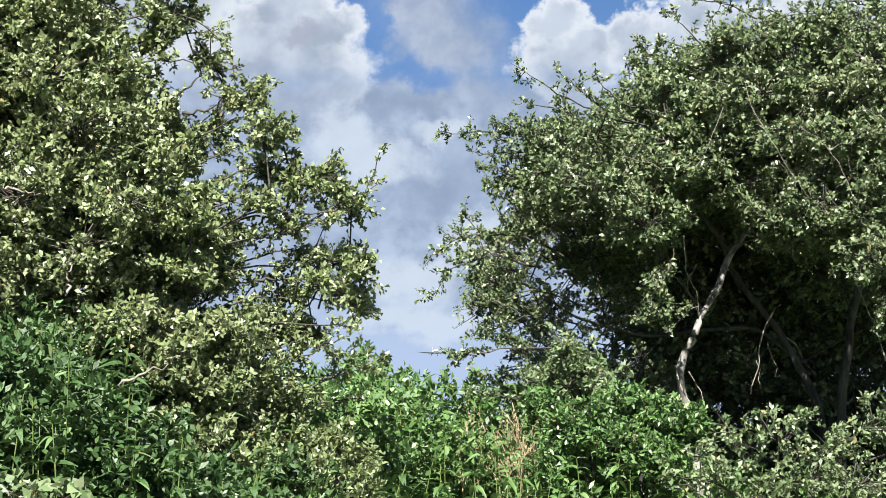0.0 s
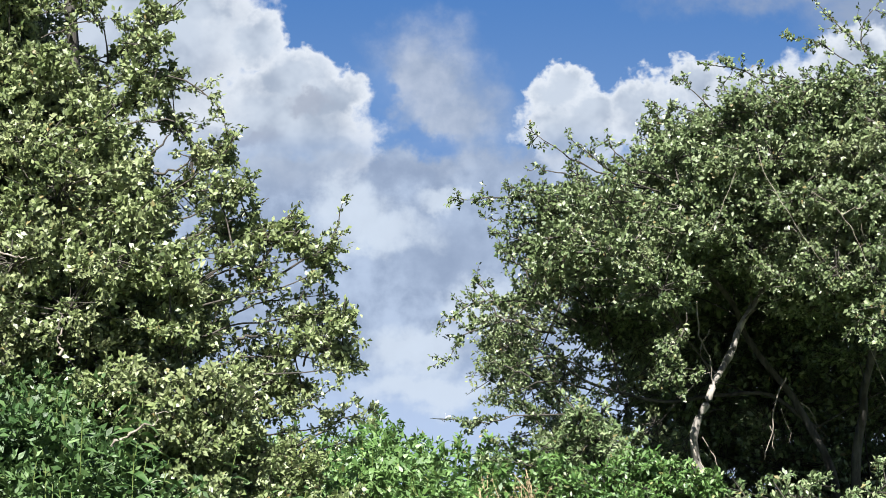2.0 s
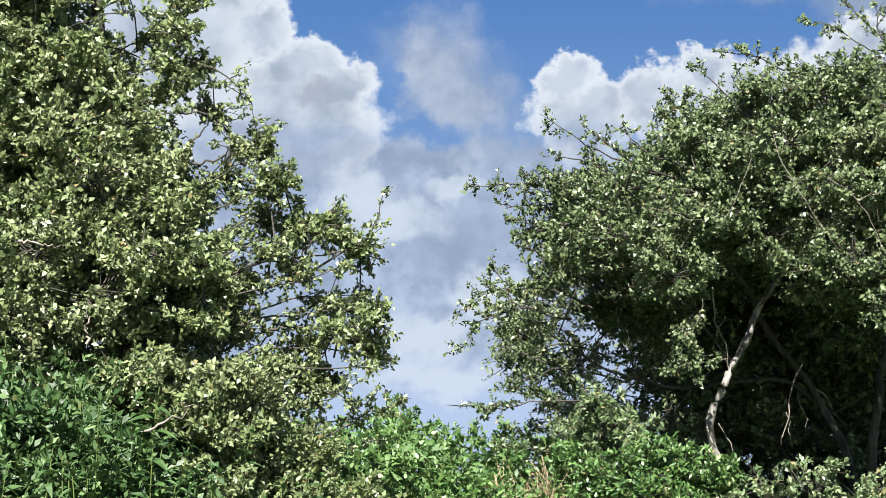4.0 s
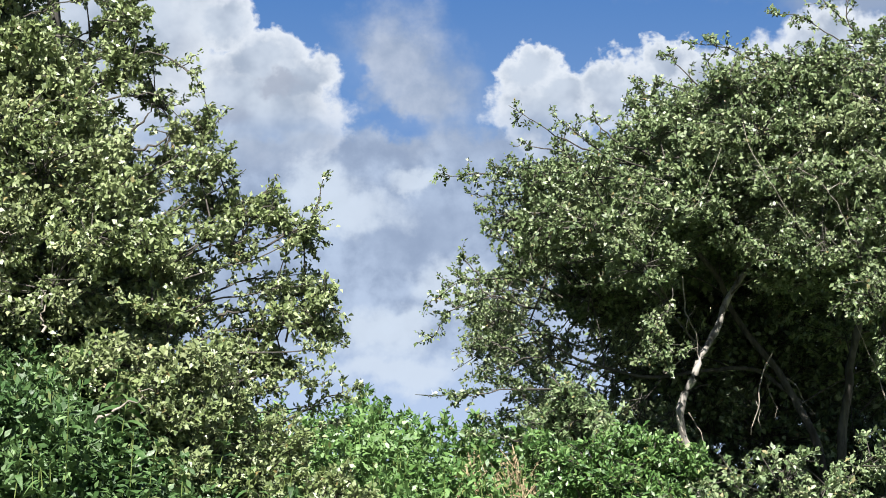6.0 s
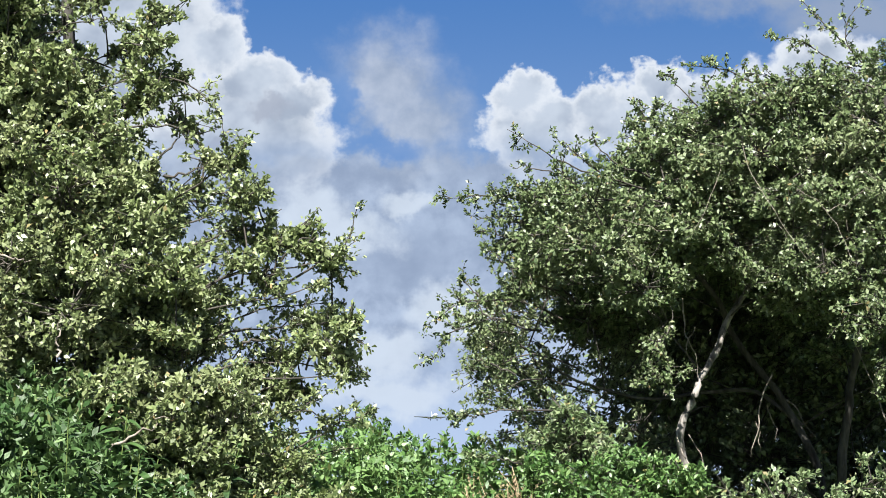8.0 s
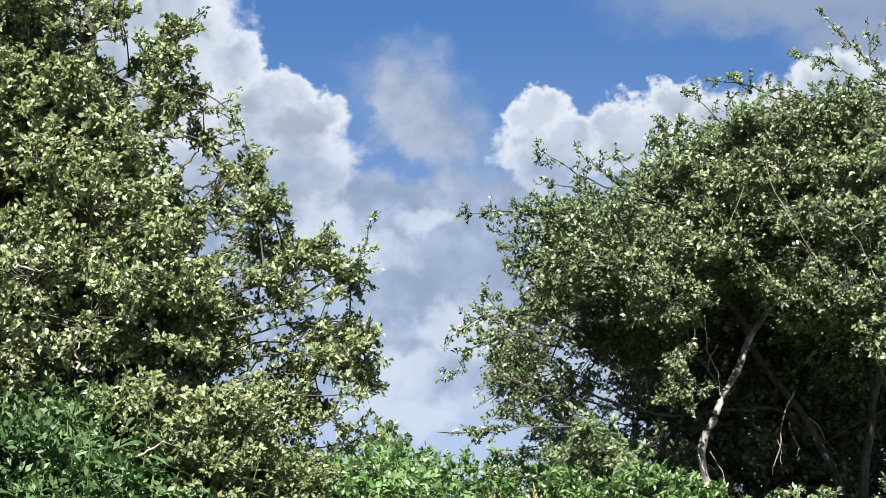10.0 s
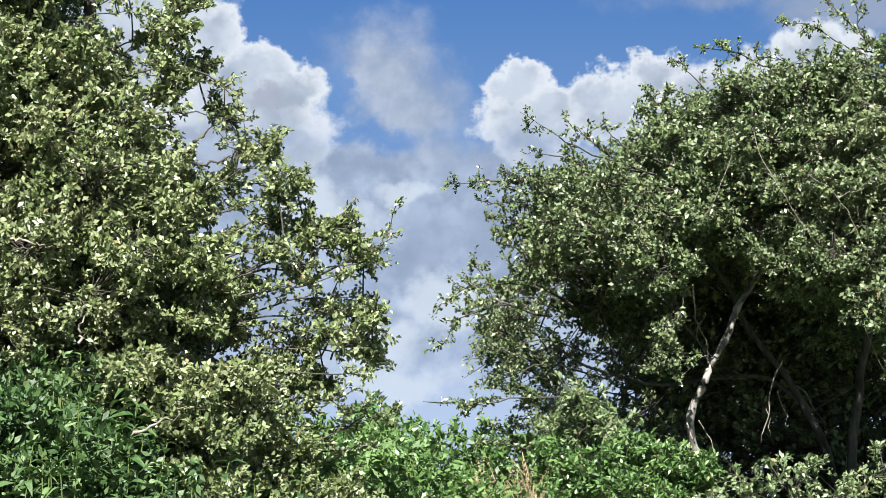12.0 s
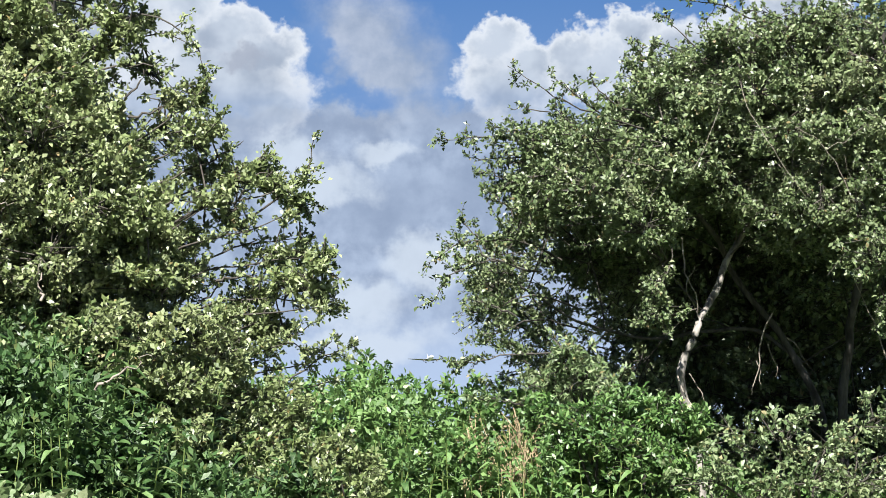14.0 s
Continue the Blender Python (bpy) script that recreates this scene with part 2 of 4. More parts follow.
def cloud_material():
    """Sky with broken cumulus. u, v: degrees to the right and up from the viewer's level line of sight."""
    n = Net("cloudy_sky")
    sep = n.node("ShaderNodeSeparateXYZ", Vector=n.coords())
    x, y, z = sep.outputs
    u0 = n.m("MULTIPLY", n.m("DIVIDE", x, y), 57.2958)
    v0 = n.m("MULTIPLY", n.m("DIVIDE", z, y), 57.2958)
    flat = n.node("ShaderNodeCombineXYZ", X=u0, Y=v0, Z=0.0).outputs[0]

    def shifted(seed, scale, amount, base):
        c = n.node("ShaderNodeVectorMath", Vector=flat)
        c.inputs[1].default_value = (seed, seed * 0.7, 0)
        w = n.noise(c.outputs[0], scale, 4.0, 0.6)
        return n.m("ADD", base, n.m("MULTIPLY", n.m("SUBTRACT", w, 0.5), amount))

    u = shifted(3.1, 0.9, 1.5, shifted(8.7, 3.2, 0.35, u0))
    v = shifted(17.3, 0.9, 1.5, shifted(29.9, 3.2, 0.35, v0))

    def puff(cu, cv, ru, rv):
        a = n.m("MULTIPLY", n.m("SUBTRACT", u, cu), 1 / ru)
        b = n.m("MULTIPLY", n.m("SUBTRACT", v, cv), 1 / rv)
        return n.m("SUBTRACT", 1.0, n.m("SQRT", n.m("ADD", n.m("MULTIPLY", a, a), n.m("MULTIPLY", b, b))))

    def union(rows, soft):
        f = None
        for r in rows:
            p = puff(*r)
            f = p if f is None else n.m("SMOOTH_MAX", f, p, soft)
        return f

    fine = n.noise(flat, 1.7, 6.0, 0.56)
    broad = n.noise(flat, 0.55, 4.0, 0.55)
    rough = n.m("MULTIPLY", n.m("SUBTRACT", fine, 0.5), 0.55)
    heaps = union([
        (-8.62, 11.41, 3.61, 2.96),
        (-6.95, 12.44, 0.97, 1.42),
        (-5.72, 11.48, 0.97, 0.90),
        (-4.82, 10.51, 1.16, 0.77),
        (-3.85, 10.06, 0.90, 0.80),
        (-5.01, 9.35, 2.32, 1.55),
        (-4.24, 8.77, 1.61, 0.97),
        (-6.43, 8.58, 2.84, 1.16),
        (1.37, 10.19, 0.75, 0.64),
        (2.20, 9.61, 0.90, 0.58),
        (3.11, 10.00, 0.77, 0.71),
        (4.59, 10.45, 0.80, 0.58),
        (3.88, 9.61, 1.68, 0.90),
        (1.69, 9.22, 1.29, 1.03),
        (6.46, 9.61, 2.58, 1.42),
        (8.39, 10.77, 1.42, 1.03),
    ], 0.12)
    wisps = union([
        (-1.66, 10.45, 1.35, 1.35),
        (-1.15, 9.67, 1.42, 1.16),
    ], 0.2)
    bank = n.span(v, 7.93, 9.74, 1.0, -0.6, smooth=False)
    veil = union([
        (7.36, 12.96, 4.25, 0.90),
        (9.16, 12.06, 2.06, 0.90),
    ], 0.2)
    hole = union([
        (-1.79, 9.07, 1.22, 0.46),
        (-2.80, 10.00, 0.52, 1.16),
    ], 0.2)
    heap_a = n.span(n.m("ADD", heaps, rough), -0.06, 0.22)
    wisp_a = n.m("MULTIPLY", n.span(n.m("ADD", wisps, rough), -0.45, 0.75), 0.8)
    veil_a = n.m("MULTIPLY", n.span(n.m("ADD", veil, rough), -0.4, 0.7), 0.75)
    bank_a = n.span(n.m("ADD", bank, n.m("MULTIPLY", rough, 0.8)), 0.0, 0.5)
    hole_a = n.m("MULTIPLY", n.span(n.m("ADD", hole, rough), -0.1, 0.7), 0.8)
    blue = n.mix(n.span(v0, 4.0, 14.0), (0.30, 0.47, 0.76), (0.075, 0.215, 0.545))
    dim, white = (0.305, 0.390, 0.555), (0.83, 0.885, 0.965)
    lit = union([
        (-0.37, 5.23, 1.16, 0.77),
        (-1.92, 4.20, 1.42, 0.71),
        (-2.95, 7.03, 1.68, 0.64),
        (-1.15, 7.74, 0.77, 0.39),
        (-3.47, 7.55, 1.03, 0.77),
        (-1.66, 3.30, 2.06, 0.52),
    ], 0.25)
    dull = union([
        (-4.24, 8.32, 2.58, 0.58),
        (0.27, 8.84, 1.68, 0.90),
        (-1.28, 6.52, 1.68, 0.90),
        (0.91, 6.90, 1.16, 0.90),
    ], 0.25)
    tone = n.m("ADD", n.m("MULTIPLY", broad, 0.55), n.m("MULTIPLY", fine, 0.45))
    shade = n.mix(n.span(tone, 0.36, 0.64), dim, (0.50, 0.61, 0.80))
    low = n.mix(n.span(v0, 2.4, 4.8), (0.49, 0.62, 0.86), shade)
    low = n.mix(n.m("MULTIPLY", n.span(n.m("ADD", dull, rough), -0.1, 0.8), 0.7), low, dim)
    low = n.mix(n.m("MULTIPLY", n.span(n.m("ADD", lit, rough), -0.15, 0.6), 0.72), low, (0.71, 0.80, 0.92))
    col = n.mix(bank_a, blue, low)
    col = n.mix(wisp_a, col, n.mix(n.span(tone, 0.35, 0.65), (0.38, 0.45, 0.57), (0.58, 0.64, 0.75)))
    col = n.mix(veil_a, col, (0.38, 0.445, 0.56))
    col = n.mix(hole_a, col, (0.14, 0.30, 0.64))
    depth = n.span(n.m("ADD", heaps, n.m("MULTIPLY", rough, 0.35)), 0.06, 0.66)
    heap_c = n.mix(depth, white, n.mix(n.span(broad, 0.38, 0.62), (0.40, 0.475, 0.60), (0.61, 0.69, 0.81)))
    smudge = union([(-4.44, 9.98, 0.62, 0.30), (-6.0, 9.2, 1.2, 0.35)], 0.2)
    heap_c = n.mix(n.m("MULTIPLY", n.span(n.m("ADD", smudge, n.m("MULTIPLY", rough, 0.5)), -0.1, 0.7), 0.75), heap_c, (0.40, 0.45, 0.56))
    heap_f = n.m("MULTIPLY", heap_a, n.span(v0, 7.61, 9.61))
    col = n.mix(heap_f, col, heap_c)
    e = n.node("ShaderNodeEmission", Color=col, Strength=0.391)
    return n.finish(e.outputs[0])


def clouds():
    """The sky in front of the viewer, far off, as one curved sheet that drifts with the wind."""
    az, el = np.radians(np.linspace(-42, 42, 43)), np.radians(np.linspace(-1.0, 40, 22))
    a, e = np.meshgrid(az, el)
    r = 4850.0
    v = np.stack([r * np.sin(a) * np.cos(e), r * np.cos(a) * np.cos(e), r * np.sin(e)], -1).reshape(-1, 3)
    i = (np.arange(21)[:, None] * 43 + np.arange(42)[None]).reshape(-1, 1)
    me = mesh_from("clouds", v, i + np.array([0, 43, 44, 1]), cloud_material())
    ob = tagged(new("backdrop", me), "blue sky with drifting white and grey cumulus", "sky", kind="structure")
    ob.location = (0, 0, EYE)
    return ob


ground()
SKY = clouds()


# ---- hawthorn with a wind-tossed crown ----
def fill(rng, n, edge, zr, yr, far_side, keep):
    """Hearts of boughs spread through a crown, not closer than a hand's width."""
    out = []
    tries = 0
    while len(out) < n and tries < 20000:
        tries += 1
        z = rng.uniform(*zr)
        y = yr[0] + (yr[1] - yr[0]) * rng.random() ** 1.3
        e = np.interp(z, edge[:, 1], edge[:, 0])
        x = e + (far_side - e) * rng.random() ** 1.35
        p = np.array([x, y + 0.24 * (z - 2.6), z])
        if all(np.linalg.norm((p - o) / (1, 1.2, 1)) > keep for o in out):
            out.append(p)
    return out


def left_hawthorn():
    rng = np.random.default_rng(11)
    base = np.array([-1.75, 11.3, 0.0])
    tree = tagged(new("hawthorn"), "bushy green hawthorn tossed by wind beside the gap in the hedge", "tree")
    tree.location = base
    stems = [stem(tree, [(0, 0, -0.05), (0.05, 0.0, 0.9), (-0.1, 0.1, 2.0), (0.05, 0.1, 3.2), (0.0, 0.0, 4.6)], 0.085, 0.02, rng),
             stem(tree, [(0.12, 0.05, -0.05), (0.35, 0.1, 0.8), (0.5, 0.15, 1.6), (0.55, 0.3, 2.2), (0.45, 0.3, 2.9)], 0.05, 0.012, rng),
             stem(tree, [(-0.1, 0.1, -0.05), (-0.4, 0.15, 0.9), (-0.7, 0.1, 2.1), (-0.75, 0.2, 3.4), (-0.7, 0.1, 4.4)], 0.06, 0.015, rng)]
    # edge of the crown's full leaf: across, up
    edge = np.array([
        (-1.877, 4.489),
        (-1.857, 4.242),
        (-1.840, 4.094),
        (-1.798, 3.846),
        (-1.592, 3.599),
        (-1.473, 3.475),
        (-1.368, 3.351),
        (-1.308, 3.228),
        (-1.299, 3.104),
        (-1.210, 2.980),
        (-1.109, 2.857),
        (-1.031, 2.733),
        (-1.053, 2.609),
        (-1.037, 2.485),
        (-0.853, 2.362),
        (-0.818, 2.238),
        (-0.810, 2.114),
        (-0.857, 1.372),
    ])
    edge = edge[np.argsort(edge[:, 1])] - (base[0], 0)
    boughs = []
    hearts = fill(rng, 135, edge - (0.02, 0), (1.15, 4.9), (-0.55, 0.8), -0.62, 0.2) + fill(rng, 92, edge - (0.05, 0), (1.2, 4.9), (-1.0, -0.6), -0.62, 0.2)
    for root, p in grow_order(hearts, stems):
        near = np.interp(p[2], edge[:, 1], edge[:, 0]) - p[0] < 0.2
        r = rng.uniform(0.12, 0.2) if near else rng.uniform(0.15, 0.33)
        boughs.append(branch(tree, root, p, (r * 1.1, r, r * rng.uniform(0.6, 1.0)), rng, 0.0265, HAW, 22 if near else 39, 45))
    for root, p in grow_order(fill(rng, 32, edge - (0.30, 0), (1.0, 4.6), (0.8, 1.4), -0.9, 0.29), stems):
        r = rng.uniform(0.28, 0.36)
        boughs.append(branch(tree, root, p, (r, r, r), rng, 0.055, HAW, 34, 16, shape=BLADE_PLAIN))
    # low boughs that reach down to the herbs
    for x, y, z, r in ((-1.02, 10.5, 2.04, 0.17), (-1.18, 10.4, 1.93, 0.17), (-0.88, 10.6, 2.16, 0.15), (-1.3, 10.4, 2.1, 0.16), (-0.92, 10.5, 1.9, 0.15)):
        p = np.array([x, y, z]) - base
        boughs.append(branch(tree, nearest_on(stems, p, 0.2), p, (r * 1.2, r, r), rng, 0.0265, HAW, 30, 34))
    # loose clumps at the ends of the outer boughs: across, up, size
    clumps = np.array([
        (-1.37, 3.95, 0.065), (-1.26, 3.98, 0.045), (-1.41, 3.83, 0.060), (-1.30, 3.82, 0.065), (-1.23, 3.72, 0.050), (-1.36, 3.70, 0.060),
        (-1.28, 3.61, 0.055), (-1.35, 3.54, 0.060), (-1.21, 3.54, 0.045), (-1.57, 4.04, 0.070), (-1.62, 3.72, 0.090), (-1.53, 3.38, 0.110),
        (-1.04, 3.33, 0.050), (-0.94, 3.35, 0.035), (-1.12, 3.23, 0.065), (-0.96, 3.17, 0.045), (-0.86, 3.19, 0.030), (-0.94, 3.03, 0.060),
        (-0.81, 3.00, 0.045), (-0.65, 3.00, 0.035), (-0.73, 2.94, 0.040), (-0.58, 2.92, 0.040), (-0.51, 2.87, 0.035), (-0.88, 2.86, 0.080),
        (-0.78, 2.76, 0.060), (-0.63, 2.63, 0.040), (-0.51, 2.61, 0.050), (-0.44, 2.56, 0.035), (-0.60, 2.49, 0.040), (-0.49, 2.47, 0.045),
        (-0.43, 2.41, 0.035), (-0.74, 2.45, 0.050), (-0.71, 2.31, 0.065), (-0.62, 2.28, 0.055), (-0.84, 2.36, 0.080),
    ])
    tips = [np.array([x - base[0], rng.uniform(-0.45, 0.0), z]) for x, z, _ in clumps]
    sizes = {tuple(np.round(p, 4)): r for p, r in zip(tips, clumps[:, 2])}
    for root, p in grow_order(tips, stems + [np.array([b.location for b in boughs if b.location.y < 0.4])]):
        r = sizes[tuple(np.round(p, 4))]
        boughs.append(branch(tree, root, p, (r * 1.25, r, r * 0.8), rng, 0.0255, HAW, 19, 24, 0.005))
    for _ in range(28):
        z = rng.uniform(1.9, 3.6)
        p = np.array([np.interp(z, edge[:, 1], edge[:, 0]) - rng.uniform(0.12, 0.3), rng.uniform(-0.5, 0.4), z])
        d = np.array([rng.uniform(0.10, 0.26), rng.normal(0, 0.06), rng.uniform(-0.04, 0.22)])
        boughs.append(shoot(tree, [p, p + d * 0.6 + (0, 0, 0.02), p + d], rng, 0.0225, HAW, 11, 18, 0.08, 0.005))
    for path, side in (
        ([(-1.0, 11, 2.786), (-0.752, 11, 2.824), (-0.529, 11, 2.862), (-0.468, 11, 2.899)], 26),
        ([(-0.554, 11, 2.857), (-0.468, 11, 2.92), (-0.426, 11, 3.02), (-0.396, 11, 3.13)], 9),
        ([(-0.959, 11.1, 2.924), (-0.759, 11.1, 2.911), (-0.559, 11.1, 2.911)], 20),
        ([(-0.966, 10.9, 2.677), (-0.696, 10.9, 2.726), (-0.537, 10.9, 2.788)], 22),
        ([(-1.197, 11, 3.138), (-1.000, 11, 3.264), (-0.876, 11, 3.39)], 18),
        ([(-1.138, 10.9, 3.024), (-0.966, 10.9, 3.099), (-0.819, 10.9, 3.186)], 20),
        ([(-1.059, 11.1, 3.0), (-0.884, 11.1, 3.05), (-0.759, 11.1, 3.126)], 16),
        ([(-1.457, 11, 3.669), (-1.235, 11, 3.694), (-1.074, 11, 3.631), (-0.987, 11, 3.529), (-0.957, 11, 3.415)], 13),
        ([(-1.383, 11.1, 3.572), (-1.183, 11.1, 3.642), (-1.029, 11.1, 3.585)], 14),
        ([(-1.862, 11, 3.923), (-1.639, 11, 4.025), (-1.466, 11, 4.056)], 24),
        ([(-1.809, 10.9, 3.826), (-1.589, 10.9, 3.902), (-1.434, 10.9, 3.907)], 24),
        ([(-1.887, 11, 4.025), (-1.664, 11, 4.128), (-1.515, 11, 4.148)], 20),
        ([(-1.728, 11.1, 3.816), (-1.383, 11.1, 3.713), (-1.258, 11.1, 3.521)], 16),
        ([(-1.334, 10.9, 3.474), (-1.162, 10.9, 3.449), (-1.064, 10.9, 3.324)], 14),
        ([(-0.95, 11, 2.562), (-0.653, 11, 2.599), (-0.443, 11, 2.612)], 26),
        ([(-0.942, 11.2, 2.63), (-0.715, 11.2, 2.681), (-0.526, 11.2, 2.681)], 20),
        ([(-0.901, 11, 2.437), (-0.579, 11, 2.425), (-0.376, 11, 2.375)], 28),
        ([(-0.86, 10.8, 2.324), (-0.593, 10.8, 2.324), (-0.411, 10.8, 2.324)], 24),
        ([(-0.901, 11, 2.189), (-0.628, 11, 2.238), (-0.455, 11, 2.169)], 22),
        ([(-0.868, 10.9, 2.134), (-0.647, 10.9, 2.184), (-0.5, 10.9, 2.257)], 20),
        ([(-0.892, 11.2, 2.099), (-0.615, 11.2, 2.099), (-0.438, 11.2, 2.149)], 22),
        ([(-0.6, 11, 2.05), (-0.45, 11, 2.14), (-0.3, 11, 2.2)], 26),
        ([(-0.892, 11.2, 1.998), (-0.615, 11.2, 1.998), (-0.363, 11.2, 2.038)], 22),
        ([(-1.862, 11, 4.077), (-1.614, 11, 4.128), (-1.528, 11, 3.974)], 14),
        ([(-1.911, 11, 4.128), (-1.726, 11, 4.23), (-1.664, 11, 4.294)], 12),
    ):
        pts = np.array([np.array(path[0]) + (-0.25, 0.12, -0.1), *path]) - base
        boughs.append(shoot(tree, pts, rng, 0.0225, HAW, int(side * 0.8), 18, 0.075, 0.006))
    for path, wood in (
        ([(-1.309, 10.9, 3.249), (-1.199, 10.9, 3.374), (-1.138, 10.9, 3.474)], TWIG),
        ([(-0.901, 11, 2.507), (-0.752, 11, 2.517), (-0.641, 11, 2.514)], TWIG),
        ([(-1.26, 9.55, 1.985), (-1.15, 9.55, 2.045), (-1.05, 9.55, 2.10)], DEADWOOD),
        ([(-1.236, 10.9, 3.224), (-1.125, 10.9, 3.249), (-1.064, 10.9, 3.299)], TWIG),
        ([(-1.867, 10.2, 2.802), (-1.776, 10.2, 2.791), (-1.684, 10.2, 2.779)], DEADWOOD),
        ([(-1.554, 10.1, 2.369), (-1.558, 10.1, 2.46), (-1.545, 10.1, 2.552)], DEADWOOD),
        ([(-0.703, 11, 2.338), (-0.604, 11, 2.487), (-0.554, 11, 2.562)], TWIG),
    ):
        boughs.append(shoot(tree, np.array(path) - base, rng, 0.04, HAW, 0, thick=0.007, label="bare grey twig", wood=wood))
    return tree, boughs


LEFT_TREE, LEFT_BOUGHS = left_hawthorn()


# ---- old hawthorn, open and dark under its crown ----
def right_hawthorn():
    rng = np.random.default_rng(23)
    base = np.array((1.783, 13.3, 0.0))
    tree = tagged(new("hawthorn"), "old spreading hawthorn with a lit crown over a dark bare inside", "tree")
    tree.location = base
    stems = []
    for path, r0, r1 in (
        ([(1.425, 12.9, -0.05), (1.323, 12.9, 1.885), (1.232, 12.8, 2.164), (1.327, 12.8, 2.444), (1.459, 13, 2.737), (1.621, 13.2, 3.024), (1.829, 13.2, 3.385), (1.977, 13.2, 3.809)], 0.025, 0.011),
        ([(2.129, 13.6, -0.05), (2.114, 13.8, 1.843), (1.957, 13.9, 2.344), (1.757, 13.8, 2.65), (1.559, 13.7, 2.953), (1.202, 13.5, 3.302), (0.892, 13.4, 3.412)], 0.026, 0.008),
        ([(2.174, 13.5, -0.05), (2.144, 13.5, 2.11), (2.194, 13.4, 2.378), (2.276, 13.3, 2.793), (2.304, 13.2, 3.325), (2.393, 13.2, 3.991)], 0.03, 0.01),
        ([(2.007, 13.9, 2.267), (1.766, 13.9, 2.484), (1.484, 13.8, 2.462), (1.176, 13.6, 2.396), (0.778, 13.3, 2.472), (0.424, 13.0, 2.64)], 0.013, 0.006),
    ):
        stems.append(stem(tree, np.array(path) - base, r0, r1, rng, mat=BARK if stems else SUNLIT_BARK, knots=0.05))
    # the crown's roof: across, up
    roof = np.array([(0.2, 3.36), (0.47, 3.44), (0.76, 3.54), (0.91, 3.58), (1.03, 3.68), (1.17, 3.77), (1.43, 3.85), (1.64, 3.90), (1.84, 3.98), (2.3, 4.08), (3.2, 4.15)]) - (base[0], 0)
    edge = np.array([
        (2.094, 4.527),
        (1.86, 4.376),
        (1.801, 4.135),
        (1.48, 3.955),
        (1.26, 3.775),
        (0.88, 3.566),
        (0.529, 3.403),
        (0.427, 3.15),
        (0.222, 2.943),
        (0.105, 2.81),
        (0.135, 2.619),
        (0.281, 2.472),
        (0.339, 2.355),
        (0.31, 2.179),
        (0.339, 1.481),
    ])
    edge = edge[np.argsort(edge[:, 1])] - (base[0], 0)
    hem = np.array([
        (-0.012, 2.531),
        (0.339, 2.384),
        (0.632, 2.384),
        (0.924, 2.589),
        (1.187, 2.884),
        (1.509, 2.943),
        (1.801, 2.737),
        (2.094, 2.531),
        (2.678, 2.355),
    ]) - (base[0], 0)
    boughs = []
    hearts = fill(rng, 330, edge + (0.11, 0), (1.8, 4.02), (-1.2, 1.3), 0.95, 0.205)
    hearts = [p for p in hearts if p[2] > np.interp(p[0], hem[:, 0], hem[:, 1]) + 0.14 and not (p[0] < -0.85 and p[2] < 2.95 and p[1] < 0.45)
              and p[2] < np.interp(p[0] * 12.9 / (13.3 + p[1]), roof[:, 0], roof[:, 1]) - 0.06]
    for root, p in grow_order(hearts, stems):
        rim = np.interp(p[0], roof[:, 0], roof[:, 1]) - p[2] < 0.22 or p[0] - np.interp(p[2], edge[:, 1], edge[:, 0]) < 0.25
        r = rng.uniform(0.12, 0.21) if rim else rng.uniform(0.15, 0.32)
        thin = p[0] < -0.95 and p[2] < 2.95
        boughs.append(branch(tree, root, p, (r * 1.4, r, r * rng.uniform(0.42, 0.7)), rng, 0.0250, HAW_R, 11 if thin else 22 if rim else 38, 45))
    # leaves hanging at the dark back of the tree
    for root, p in grow_order(fill(rng, 95, edge * (0, 1) - (0.62, 0), (0.9, 3.3), (1.3, 2.4), 1.25, 0.23), stems):
        r = rng.uniform(0.32, 0.45)
        boughs.append(branch(tree, root, p, (r, r, r), rng, 0.042, HAW_R, 40, 22, shape=BLADE_PLAIN))
    # sunlit sprays that hang before the dark inside
    for x, z, r in ((2.12, 3.08, 0.13), (2.26, 2.95, 0.15), (2.06, 2.88, 0.10), (2.24, 2.72, 0.13), (2.10, 2.66, 0.08), (2.30, 2.52, 0.12), (2.18, 2.42, 0.08), (1.75, 3.0, 0.1), (1.9, 2.92, 0.09), (1.05, 2.52, 0.06), (1.08, 2.42, 0.05)):
        p = np.array([x, 12.25, z]) - base
        boughs.append(branch(tree, p + (0.06, 0.25, 0.3), p, (r, r, r * 1.1), rng, 0.022, HAW_R, 15, 36, 0.004))
    # upright sprays along the roof
    for x in np.linspace(1.12, 1.98, 15):
        p = np.array([x + rng.normal(0, 0.03), 12.9 + rng.uniform(-0.5, 0.4), np.interp(x - base[0], roof[:, 0], roof[:, 1]) - rng.uniform(0.0, 0.1)]) - base
        boughs.append(branch(tree, p + (0.1, 0.1, -0.3), p, (0.15, 0.12, 0.09), rng, 0.022, HAW_R, 14, 44, 0.005))
    # tufts that fill the crown's outer flank
    for x, z, r in ((0.50, 3.37, 0.09), (0.64, 3.43, 0.10), (0.42, 3.27, 0.09), (0.36, 3.13, 0.10), (0.44, 3.02, 0.10), (0.52, 3.15, 0.12), (0.40, 2.92, 0.09)):
        p = np.array([x, 12.9 + rng.uniform(-0.2, 0.3), z]) - base
        boughs.append(branch(tree, p + (0.3, 0.15, -0.05), p, (r * 1.3, r, r * 0.75), rng, 0.024, HAW_R, 18, 26, 0.005))
